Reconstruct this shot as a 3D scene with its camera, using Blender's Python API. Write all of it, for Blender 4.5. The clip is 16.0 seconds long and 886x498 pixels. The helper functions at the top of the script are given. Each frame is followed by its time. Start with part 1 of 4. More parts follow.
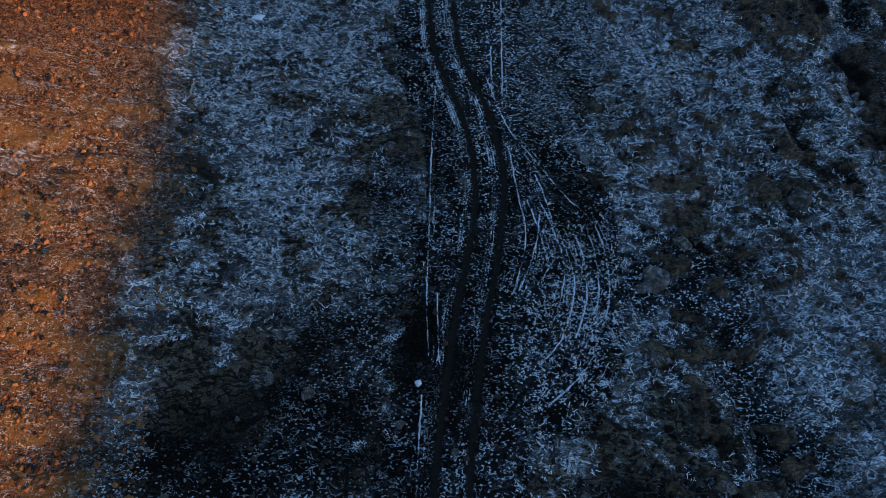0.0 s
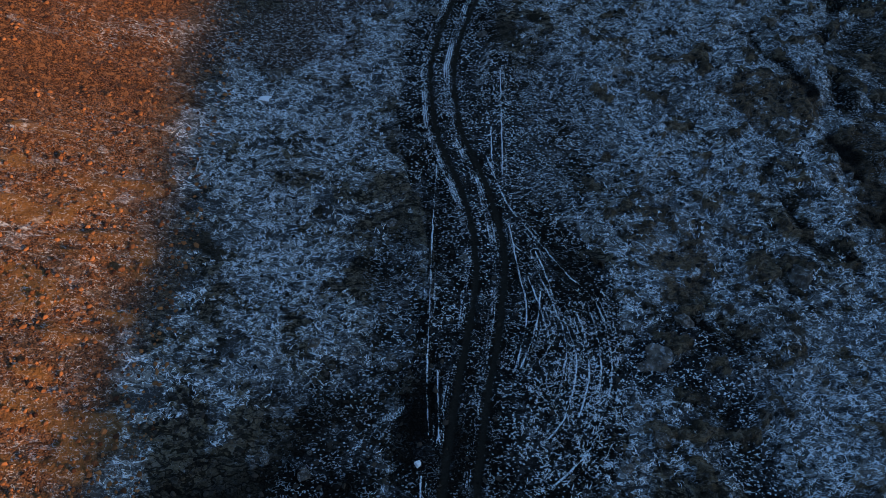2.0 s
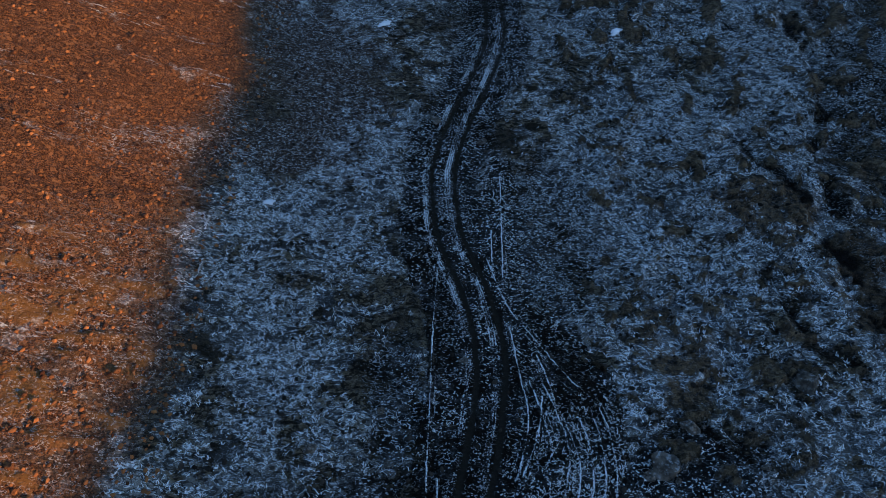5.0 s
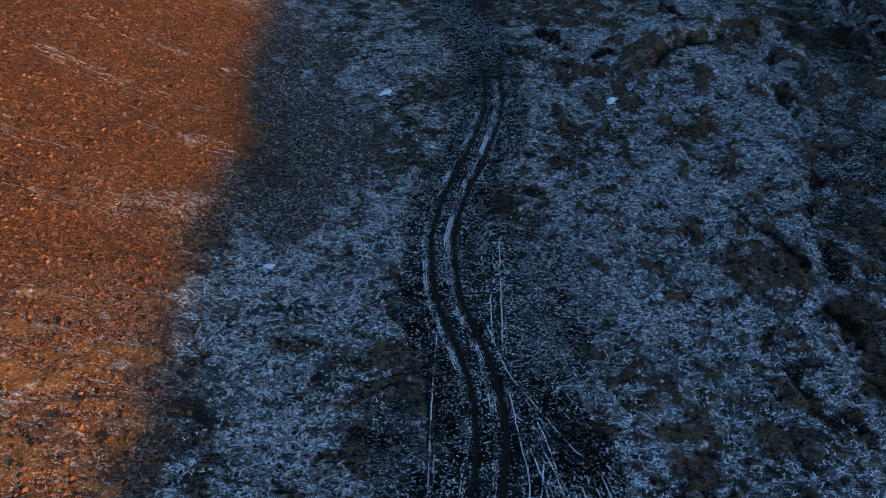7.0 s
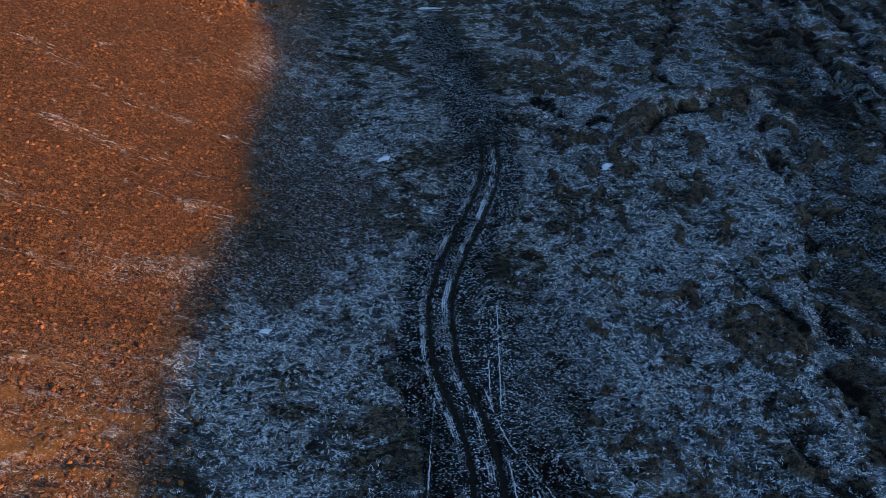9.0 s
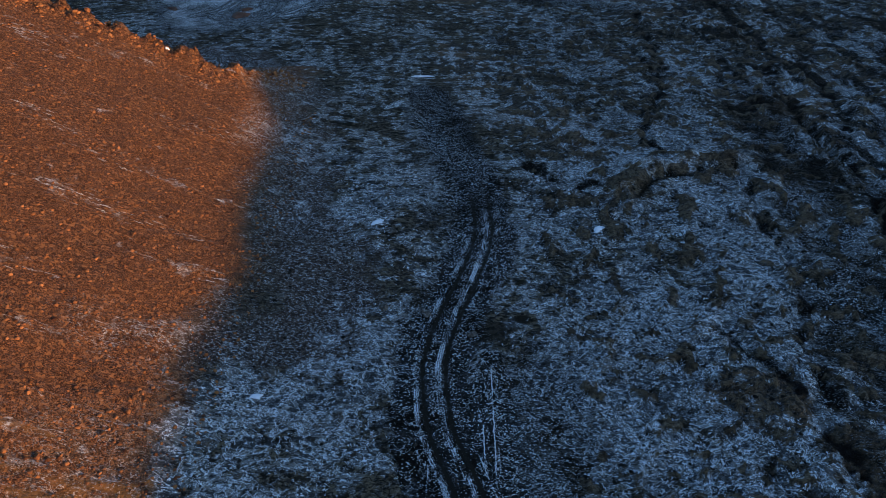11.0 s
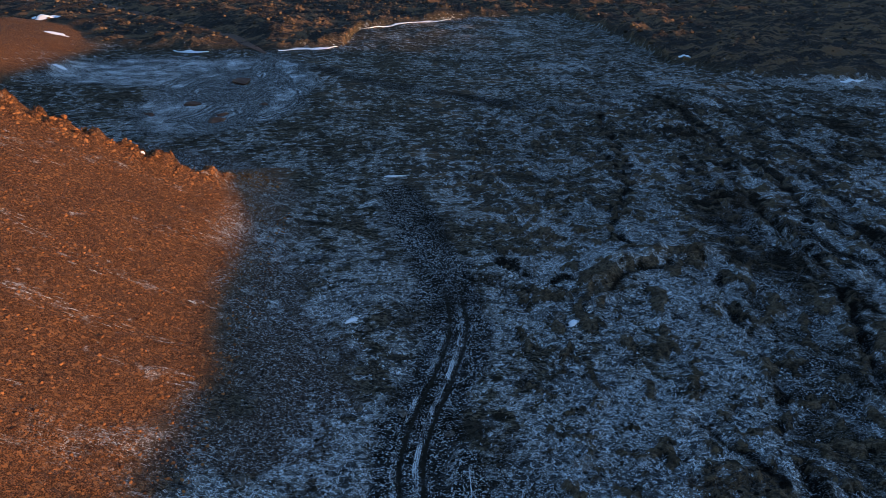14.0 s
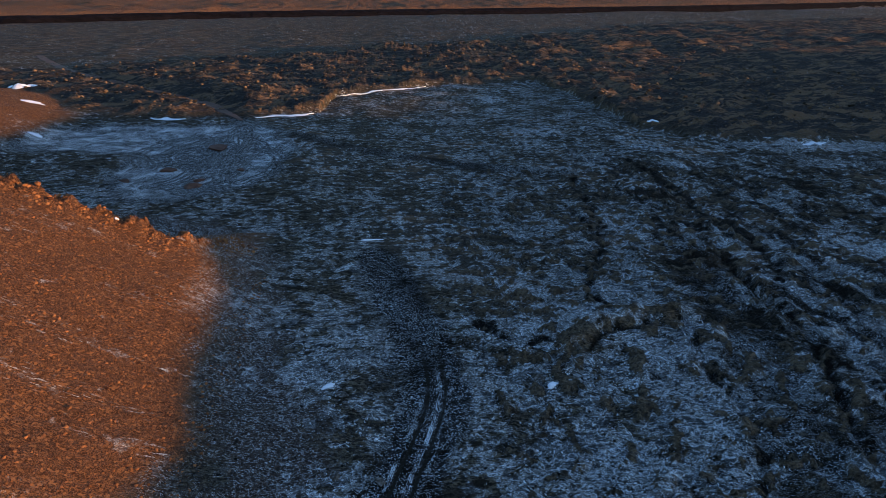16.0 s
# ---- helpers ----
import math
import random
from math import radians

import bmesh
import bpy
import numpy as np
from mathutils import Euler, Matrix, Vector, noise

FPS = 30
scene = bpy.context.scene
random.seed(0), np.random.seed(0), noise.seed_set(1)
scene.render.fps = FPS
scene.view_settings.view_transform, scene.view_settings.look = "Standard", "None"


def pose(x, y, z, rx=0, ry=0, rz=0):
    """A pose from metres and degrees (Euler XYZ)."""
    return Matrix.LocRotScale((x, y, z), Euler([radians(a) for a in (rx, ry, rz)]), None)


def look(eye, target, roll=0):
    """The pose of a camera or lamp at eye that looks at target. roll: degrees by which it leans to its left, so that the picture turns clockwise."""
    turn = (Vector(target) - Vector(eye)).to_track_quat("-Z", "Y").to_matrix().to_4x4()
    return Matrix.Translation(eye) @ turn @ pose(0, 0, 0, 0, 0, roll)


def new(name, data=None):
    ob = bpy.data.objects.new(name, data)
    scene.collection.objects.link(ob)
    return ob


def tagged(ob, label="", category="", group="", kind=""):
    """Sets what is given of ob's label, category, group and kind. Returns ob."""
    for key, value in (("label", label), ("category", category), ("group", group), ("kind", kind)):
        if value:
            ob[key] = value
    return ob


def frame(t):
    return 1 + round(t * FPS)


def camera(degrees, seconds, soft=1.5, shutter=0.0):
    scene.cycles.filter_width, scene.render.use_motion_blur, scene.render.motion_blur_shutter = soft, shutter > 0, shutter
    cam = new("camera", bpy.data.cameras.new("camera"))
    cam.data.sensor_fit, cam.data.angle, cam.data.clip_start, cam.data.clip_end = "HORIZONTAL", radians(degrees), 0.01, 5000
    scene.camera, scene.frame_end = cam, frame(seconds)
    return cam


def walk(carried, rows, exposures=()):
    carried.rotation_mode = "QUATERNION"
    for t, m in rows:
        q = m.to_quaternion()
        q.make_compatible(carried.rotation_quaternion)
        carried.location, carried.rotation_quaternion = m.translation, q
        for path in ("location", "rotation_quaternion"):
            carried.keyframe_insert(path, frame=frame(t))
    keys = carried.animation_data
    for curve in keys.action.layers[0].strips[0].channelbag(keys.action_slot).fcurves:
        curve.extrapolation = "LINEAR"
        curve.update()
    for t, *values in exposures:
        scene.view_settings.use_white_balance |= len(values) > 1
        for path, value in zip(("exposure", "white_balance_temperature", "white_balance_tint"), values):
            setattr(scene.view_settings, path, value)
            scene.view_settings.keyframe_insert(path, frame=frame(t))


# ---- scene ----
# A drone hovers over a frosted volcanic plain at sunset and tilts up from the ground towards the distance.
EYE_HEIGHT = 32.0
cam = camera(62.9, 16.0, soft=0.6)
# seconds, pitch, roll, yaw
ROWS = [
    (0.0, -61.51, -0.36, 0.00),
    (0.5, -59.98, -0.29, 0.02),
    (1.0, -58.43, -0.27, 0.04),
    (1.5, -56.93, -0.23, 0.05),
    (2.0, -55.47, -0.19, 0.06),
    (2.5, -53.95, -0.14, 0.05),
    (3.0, -52.57, -0.11, 0.07),
    (3.5, -51.21, -0.07, 0.08),
    (4.0, -49.93, -0.04, 0.09),
    (6.5, -43.54, 0.14, 0.08),
    (7.0, -42.28, 0.14, 0.05),
    (7.5, -41.02, 0.16, 0.00),
    (8.0, -39.78, 0.15, -0.03),
    (8.5, -38.54, 0.18, -0.08),
    (9.0, -37.19, 0.22, -0.18),
    (11.5, -31.00, 0.36, -1.06),
    (12.0, -29.74, 0.30, -1.41),
    (12.5, -28.49, 0.30, -1.74),
    (13.0, -27.22, 0.31, -2.09),
    (13.5, -25.83, 0.34, -2.58),
    (14.0, -24.58, 0.38, -3.02),
    (14.5, -23.33, 0.37, -3.50),
    (15.0, -22.10, 0.38, -4.02),
    (15.5, -20.85, 0.38, -4.50),
    (16.0, -19.60, 0.40, -4.95),
]
walk(cam, [(t, pose(0, 0, EYE_HEIGHT, 90 + pitch, 0, yaw) @ pose(0, 0, 0, 0, 0, roll)) for t, pitch, roll, yaw in ROWS],
     exposures=[(0.0, 2.17, 6850, 22), (8.0, 2.25, 6850, 22), (12.0, 2.32, 6850, 22), (16.0, 2.33, 6850, 22)])

# ---- light: a very low sun from behind on the right, and the sky ----
SUN_AZIMUTH, SUN_ELEVATION = 118.0, 3.2      # degrees, clockwise from +y
SUN_WAY = Vector((math.sin(radians(SUN_AZIMUTH)), math.cos(radians(SUN_AZIMUTH)), 0))
world = bpy.data.worlds.new("evening_sky")
scene.world = world
world.use_nodes = True
sky = world.node_tree.nodes.new("ShaderNodeTexSky")
sky.sky_type, sky.sun_disc = "NISHITA", False
sky.sun_elevation, sky.sun_rotation = radians(SUN_ELEVATION), radians(SUN_AZIMUTH)
sky.altitude, sky.air_density, sky.dust_density, sky.ozone_density = 200, 1.0, 0.3, 3.0
backing = world.node_tree.nodes["Background"]
backing.inputs["Strength"].default_value = 0.15
world.node_tree.links.new(sky.outputs[0], backing.inputs["Color"])
sun = new("sun", bpy.data.lights.new("sun", "SUN"))
sun.data.energy, sun.data.angle, sun.data.color = 1.66, radians(0.53), (1.0, 0.61, 0.29)
sun.matrix_basis = look(SUN_WAY * 300 + Vector((0, 0, 300 * math.tan(radians(SUN_ELEVATION)))), (0, 0, 0))


# ---- noise and plan helpers ----
SHUFFLE = np.random.RandomState(7).permutation(4096).astype(np.int32)
TURNS = np.random.RandomState(8).rand(4096) * 2 * math.pi
WAY_X, WAY_Y = np.cos(TURNS).astype(np.float32), np.sin(TURNS).astype(np.float32)


def perlin(x, y, seed=0):
    """Gradient noise in the plane, about -0.7 to 0.7."""
    fx, fy = np.floor(x), np.floor(y)
    xf, yf = (x - fx).astype(np.float32), (y - fy).astype(np.float32)
    xi, yi = fx.astype(np.int32), fy.astype(np.int32) + seed * 131
    left, right = SHUFFLE[xi & 4095], SHUFFLE[(xi + 1) & 4095]

    def corner(column, iy, dx, dy):
        k = (column + iy * 57) & 4095
        k = SHUFFLE[k]
        return WAY_X[k] * dx + WAY_Y[k] * dy
    u, v = xf * xf * xf * (xf * (xf * 6 - 15) + 10), yf * yf * yf * (yf * (yf * 6 - 15) + 10)
    low = corner(left, yi, xf, yf)
    low = low + (corner(right, yi, xf - 1, yf) - low) * u
    high = corner(left, yi + 1, xf, yf - 1)
    high = high + (corner(right, yi + 1, xf - 1, yf - 1) - high) * u
    return low + (high - low) * v


def fbm(x, y, size, octaves=4, seed=0, gain=0.5):
    total, amp = 0.0, 1.0
    for k in range(octaves):
        total = total + amp * perlin(x / size * 2 ** k + 17.3 * k, y / size * 2 ** k - 9.1 * k, seed + k)
        amp *= gain
    return total


def step(a, b, v):
    s = np.clip((v - a) / (b - a), 0, 1)
    return s * s * (3 - 2 * s)


def along(x, y, points):
    """The distance from each place to a line of points."""
    best = np.full(np.shape(x), 99.0)
    p = np.array(points)
    near = (x > p[:, 0].min() - 8) & (x < p[:, 0].max() + 8) & (y > p[:, 1].min() - 8) & (y < p[:, 1].max() + 8)
    px, py = x[near], y[near]
    close = np.full(px.shape, 99.0)
    for (ax, ay), (bx, by) in zip(points, points[1:]):
        dx, dy = bx - ax, by - ay
        s = np.clip(((px - ax) * dx + (py - ay) * dy) / (dx * dx + dy * dy), 0, 1)
        close = np.minimum(close, np.hypot(px - ax - s * dx, py - ay - s * dy))
    best[near] = close
    return best


def smooth_line(points, n=4):
    """A rounded line through the points."""
    p = [points[0], *points, points[-1]]
    out = []
    for a, b, c, d in zip(p, p[1:], p[2:], p[3:]):
        for k in range(n):
            s = k / n
            out.append(tuple(0.5 * (2 * b[i] + (c[i] - a[i]) * s + (2 * a[i] - 5 * b[i] + 4 * c[i] - d[i]) * s * s
                                    + (3 * b[i] - a[i] - 3 * c[i] + d[i]) * s ** 3) for i in (0, 1)))
    return out + [points[-1]]


def patches(x, y, spots):
    """The sum of soft oval patches: centre, half widths, amount."""
    total = np.zeros(np.shape(x))
    for cx, cy, rx, ry, amount in spots:
        d = np.hypot((x - cx) / rx, (y - cy) / ry)
        total = total + amount * (1 - step(0.55, 1.25, d))
    return total


def local(x, y, inside, shape, beyond=0.0):
    """A shape that is worked out only where it can lie."""
    out = np.full(np.shape(x), beyond, dtype=float)
    if inside.any():
        out[inside] = shape(x[inside], y[inside])
    return out


# ---- the plan ----
TRACK = smooth_line([(-0.3, -7), (0.1, 0), (0.3, 5.5), (0.7, 9.2), (1.2, 12.8), (1.9, 16.5), (2.3, 19), (2.5, 21.2), (2.3, 23.6), (1.8, 26.2),
                     (1.0, 28.5), (0.3, 31), (0.0, 34), (0.0, 36.5), (0.5, 39.5), (1.5, 43), (2.8, 47), (4.0, 52), (4.3, 57),
                     (3.8, 63), (2.6, 70), (1.0, 78), (-1.0, 87)])
SIDE_LINES = [smooth_line(p) for p in (
    [(-0.4, 27.7), (-0.6, 23.0), (-0.7, 18.7), (-0.8, 14.9), (-0.7, 11.7)], [(-1.0, 9.8), (-1.2, 6.0), (-1.3, 4.0)],
    [(-0.3, 14.9), (-0.25, 11.5)], [(3.7, 36), (3.4, 26.4)], [(2.9, 31), (2.8, 27.2)],
    [(2.5, 28.7), (3.1, 26.6), (3.7, 24.8), (5.1, 22.5), (6.4, 20.4), (7.7, 18.7), (8.1, 16.7), (8.0, 14.5), (7.3, 12.5), (6.4, 10.8), (4.7, 9.3)])]
SIDE_LINES += [smooth_line(p) for p in (
    [(7.3, 18.4), (7.6, 16.6), (7.5, 14.5), (6.9, 12.6), (6.0, 11.2)], [(6.7, 18.0), (7.0, 16.3), (6.9, 14.4), (6.2, 12.5)],
    [(6.0, 17.6), (6.4, 15.9), (6.2, 14.2), (5.4, 12.2), (4.2, 11.1)], [(3.6, 23.7), (3.9, 20.8), (4.2, 18.0), (3.6, 15.5)],
    [(3.8, 22.2), (4.7, 21.1), (5.6, 18.3), (6.0, 16.1), (5.4, 13.7)], [(5.0, 19.5), (4.6, 17.2), (3.7, 15.0)],
    [(4.9, 21.8), (5.4, 20.0), (5.6, 18.6)], [(4.4, 20.2), (4.9, 18.2), (5.2, 16.6)])]
CRACKS_AND_SHADE = [smooth_line(p) for p in (
    [(18.5, 27.1), (19.1, 24.7), (20.0, 22.6), (21.3, 21.3)], [(10.8, 18.2), (13.2, 17.3), (15.3, 16.3)],
    [(24.5, 34), (23.4, 29), (24.0, 24), (25.5, 21)], [(29.3, 107), (29.1, 90), (23.7, 77), (24.0, 70)], [(17.5, 62), (12.5, 62.4), (8.4, 66.6)],
    [(45, 97), (42, 79), (41.8, 70), (41.4, 61), (38, 50), (35.6, 42), (34.5, 36)], [(43, 70), (46.5, 64), (47, 52)], [(31, 62), (29, 56), (28.6, 47), (25.3, 39), (25, 33)],
    [(50, 95), (49, 82), (52, 70)], [(39.2, 85.4), (42.0, 78.5), (41.9, 72.5)],
    [(41.3, 71.5), (42.0, 66.3), (42.2, 61.0), (42.8, 56.9), (43.6, 52.6)], [(47.6, 78.1), (47.9, 72.1), (49.1, 66.8), (49.2, 60.5)],
    [(42.8, 82.4), (45.2, 78.2), (45.7, 74.6)], [(41.6, 56.3), (41.9, 52.8), (41.2, 49.1)], [(38.9, 53.7), (36.1, 45.0), (35.8, 41.2), (34.5, 34)],
    [(9.1, 67.7), (10.2, 64.5), (12.9, 62.6), (14.6, 59.7), (16.0, 58.1)], [(5.6, 63.6), (9.7, 60.9), (12.2, 58.8), (15.5, 57.4)],
    [(23.7, 54.8), (26.4, 54.6)], [(20.3, 39.0), (22.0, 36.0), (23.2, 32), (24.0, 28.6), (24.3, 24.1)], [(34.2, 125.1), (31.2, 99.9), (29.8, 89.7)],
    # the line from (18.6, 59.9) is no crack: it paints the shadow under BLUFF
    [(48.9, 138.6), (48.7, 103.3), (46.7, 86.0)], [(18.6, 59.9), (21.3, 63.0), (24.8, 64.3), (30.3, 65.9)], [(72.1, 132.0), (78.6, 119.8)], [(60.3, 116.3), (71.9, 93.3)])]
RIVER = smooth_line([(40, 92), (38.5, 83), (36.9, 72), (36.1, 64), (33.9, 54), (32, 46), (29.7, 39), (27.2, 31), (25.5, 22)])
APRON = smooth_line([(-17, 85), (-22, 93), (-30, 100), (-42, 106), (-58, 112), (-75, 116)])
BARE = smooth_line([(-19, 34), (-13.0, 37.2), (-9.0, 39.5), (-8.2, 45), (-11.5, 55), (-15, 68), (-18, 84)])
GULLIES = [smooth_line(p) for p in ([(46, 112), (45, 97), (42, 79), (41.8, 70), (41.4, 61), (38, 50), (35.6, 42), (34, 33)], [(31, 70), (29.5, 56), (29, 47), (26.5, 39)],
                                     [(58, 120), (54, 100), (53, 84), (50, 66)])]
RIME_BANDS = [smooth_line(p) for p in ([(-1.6, 13.0), (-2.6, 12.1), (-3.6, 11.6), (-5.0, 10.9), (-6.4, 10.4)], [(-5.3, 7.2), (-3.4, 7.9)], [(5.0, 7.0), (6.9, 8.1)],
                                        [(6.0, 10.7), (7.2, 10.2), (8.3, 9.9)], [(-2.0, 93.5), (-6, 91), (-8, 88)], [(-2.0, 93.8), (3, 93), (5, 90)], [(-90, 183), (-76, 176), (-62, 168)],
                                        [(17.0, 45.4), (18.1, 42.5), (19.4, 40.3)], [(17.6, 45.2), (18.7, 42.7), (20.1, 40.5)], [(16.6, 44.4), (17.6, 41.9)])]
BLUFF = smooth_line([(17.5, 60.5), (20.5, 64.5), (24.2, 66.0), (30.3, 67.7)])
SAND = [(10.8, 15.4, 1.9, 1.5, 1.0), (-4.6, 12.0, 3.6, 3.6, 0.9), (-2.4, 19.5, 1.6, 5.0, 0.8), (-8.5, 8.2, 5.0, 3.0, 0.8), (-11.5, 5.5, 5.0, 2.4, 0.8), (-4.0, 6.0, 4.0, 3.0, 0.7),
        (13.6, 14.8, 2.6, 3.0, 0.9), (14.0, 10.3, 1.6, 3.2, 0.9), (15.2, 6.8, 2.2, 2.8, 0.9), (11.9, 17.0, 1.8, 1.0, 0.8), (9.6, 14.8, 1.5, 1.5, 0.7),
        (6.4, 31.0, 3.2, 8.0, 0.75), (8.2, 5.0, 3.5, 1.6, 0.9), (2.5, 57.0, 4.0, 8.0, 0.5), (0.0, 76.0, 3.5, 13.0, 0.5), (-12.5, 46.0, 5.0, 12.0, 0.12)]
FROST = [(-8.5, 27.0, 5.5, 8.0, 0.14), (-6.0, 22.0, 4.0, 6.0, 0.06), (-11.0, 32.5, 3.5, 3.0, 0.25), (10.0, 34.0, 4.0, 5.0, 0.2), (11.5, 27.0, 4.0, 6.0, 0.15),
         (20.0, 10.0, 5.0, 5.0, 0.3), (21.0, 30.0, 6.0, 6.0, 0.1), (14.0, 40.0, 6.0, 6.0, 0.15), (7.6, 9.9, 1.6, 0.8, 0.3), (5.8, 7.2, 1.2, 0.6, 0.3), (8.0, 8.0, 4.0, 4.0, -0.2), (-10.5, 15.0, 4.0, 3.0, 0.2),
         (-14.0, 9.5, 2.0, 3.0, 0.2), (27.0, 50.0, 7.0, 8.0, 0.15), (-12.5, 48.0, 5.0, 13.0, -0.20), (-13.0, 38.0, 4.0, 5.0, -0.1), (0.0, 95.0, 60.0, 25.0, -0.05), (-4.0, 10.0, 6.5, 4.5, -0.25), (-9.0, 7.5, 6.0, 4.0, -0.25),
         (17.0, 22.0, 9.0, 9.0, 0.16), (24.0, 14.0, 6.0, 8.0, 0.15), (21.0, 66.0, 3.0, 3.0, 0.25), (28.0, 60.0, 4.0, 3.0, 0.25), (31.2, 66.0, 1.5, 1.5, 0.4), (36.5, 43.0, 2.0, 3.0, 0.4),
         (14.0, 88.0, 9.0, 10.0, -0.15), (95.0, 150.0, 22.0, 6.0, 0.4), (64.0, 110.0, 6.0, 6.0, 0.25), (46.0, 64.0, 5.0, 12.0, 0.2)]


def hill_depth(x, y):
    """How far a place lies inside the foot of the red hill."""
    return -12.5 - x + 1.2 * fbm(x, y, 14, 3, 5) - 0.03 * (y - 40) * (y > 40)


def hill(x, y):
    return local(x, y, (x < 4) & (x > -400) & (y < 140) & (y > -300), hill_shape, 0.0)


def hill_shape(x, y):
    d = hill_depth(x, y)
    face = 0.43 * (np.sqrt(d * d + 6.0) + d) * 0.5
    face = 26 - np.logaddexp(0, (26 - face) / 3.0) * 3.0 + 0.0005
    face = np.maximum(26 - np.abs(26 - face), 0)
    rim = 82.5 + 1.8 * fbm(x, y * 0 + 3, 9, 3, 21) + 6.5 * step(-25.0, -18.0, x) + 0.12 * np.maximum(-x - 40, 0)
    back = 0.62 * (rim - y) + 0.43 * np.maximum(d, 0)
    lip = 0.7 * np.exp(-((y - rim + 1.0) / 1.6) ** 2) * step(0.5, 5, d)
    z = np.minimum(face + lip, back)
    return np.where(d > -12, np.maximum(z, 0), 0.0)


def lobes(x, y):
    return local(x, y, (x < -6) & (x > -80) & (y < 40) & (y > 0), lobes_shape, -1.0)


def lobes_shape(x, y):
    """Tongues of ochre earth on the foot of the hill."""
    wx, wy = x + 0.8 * fbm(x, y, 1.8, 3, 151), y + 0.35 * fbm(x, y, 1.2, 3, 152)
    d = hill_depth(x, y)
    where = step(0.5, 2.5, d) * (1 - step(25, 31, y)) * (1 - 0.4 * step(8, 20, d)) * (y > 0)
    return fbm(wx * 0.42, wy * 1.35, 1.9, 2, 153) * where - (1 - where)


def second_hill(x, y):
    return local(x, y, (x < -60) & (x > -200) & (y > 110) & (y < 270), second_hill_shape, 0.0)


def second_hill_shape(x, y):
    d = 55 - np.hypot(x + 132, (y - 182) * 0.85) + 3 * fbm(x, y, 20, 3, 8)
    return 9.5 * (1 - np.exp(-0.40 * (np.sqrt(d * d + 6) + d) * 0.5 / 9.5))


ROAD_LINE = smooth_line([(-175, 400), (-129, 320), (-80, 255), (-55, 227), (-35.6, 191), (-14.6, 164), (2.8, 148), (19, 137), (34, 129)])


def far_lava(x, y):
    return local(x, y, (y > 140) & (y < 1300), far_lava_shape, 0.0)


def far_lava_shape(x, y):
    """How much the rough lava field stands here, 0 to 1."""
    edge = np.interp(x, [-140, -90, -53, -33, -17, -14, 0, 20, 58, 63, 66, 71, 81, 91, 111, 200], [215, 205, 198, 197, 208, 241, 251, 264, 272, 235, 180, 168, 160, 155, 150, 135])
    edge = edge + 6 * fbm(x, y, 30, 4, 33, 0.6)
    end = np.interp(x, [-130, -60, 20, 100, 300, 900], [318, 375, 430, 520, 760, 1100]) + 20 * fbm(x, y, 50, 3, 34)
    return step(edge - 3, edge + 5, y) * (1 - step(0.3, 1.5, second_hill(x, y))) * (1 - 0.8 * step(end - 15, end + 25, y))


def flat_pond(x, y):
    return local(x, y, (y > 95) & (y < 215) & (x < 0) & (x > -100), flat_pond_shape, 0.0)


def flat_pond_shape(x, y):
    wx, wy = x + 4 * fbm(x, y, 18, 3, 41), y + 6 * fbm(x, y, 20, 3, 43)
    return np.clip(patches(wx, wy, [(-35, 150, 16, 38, 1.0), (-57, 172, 28, 18, 0.9)]), 0, 1)


def mounds(x, y):
    return local(x, y, (y > 0) & (y < 165) & (x > 0) & (x < 140), mounds_shape, 0.0)


def mounds_shape(x, y):
    """Where brown moss cushions stand that stay free of rime: above 0.2."""
    wx, wy = x + 0.7 * fbm(x, y, 1.6, 3, 141), y + 0.7 * fbm(x, y, 1.6, 3, 142)
    size = 1.5 + 0.5 * step(35, 70, y)
    m = fbm(wx * 0.85 / size, wy * 1.2 / size, 1.0, 3, 143) + 0.25 * np.minimum(fbm(x, y, 11, 2, 144), 0.1)
    return m * step(7, 11, x + 2 * fbm(x, y, 6, 2, 145)) * (1 - step(110, 160, y))


def scarp_line(x):
    return np.interp(x, [-3000, -700, -345, -183, 95, 440, 1100, 2050, 4500], [300, 560, 735, 905, 1080, 1260, 1750, 2500, 4000]) + 14 * fbm(x, x * 0, 160, 3, 83)


def scarp_rise(x):
    return np.interp(x, [-400, 0, 400, 1500], [7.0, 7.5, 9.0, 13.0])


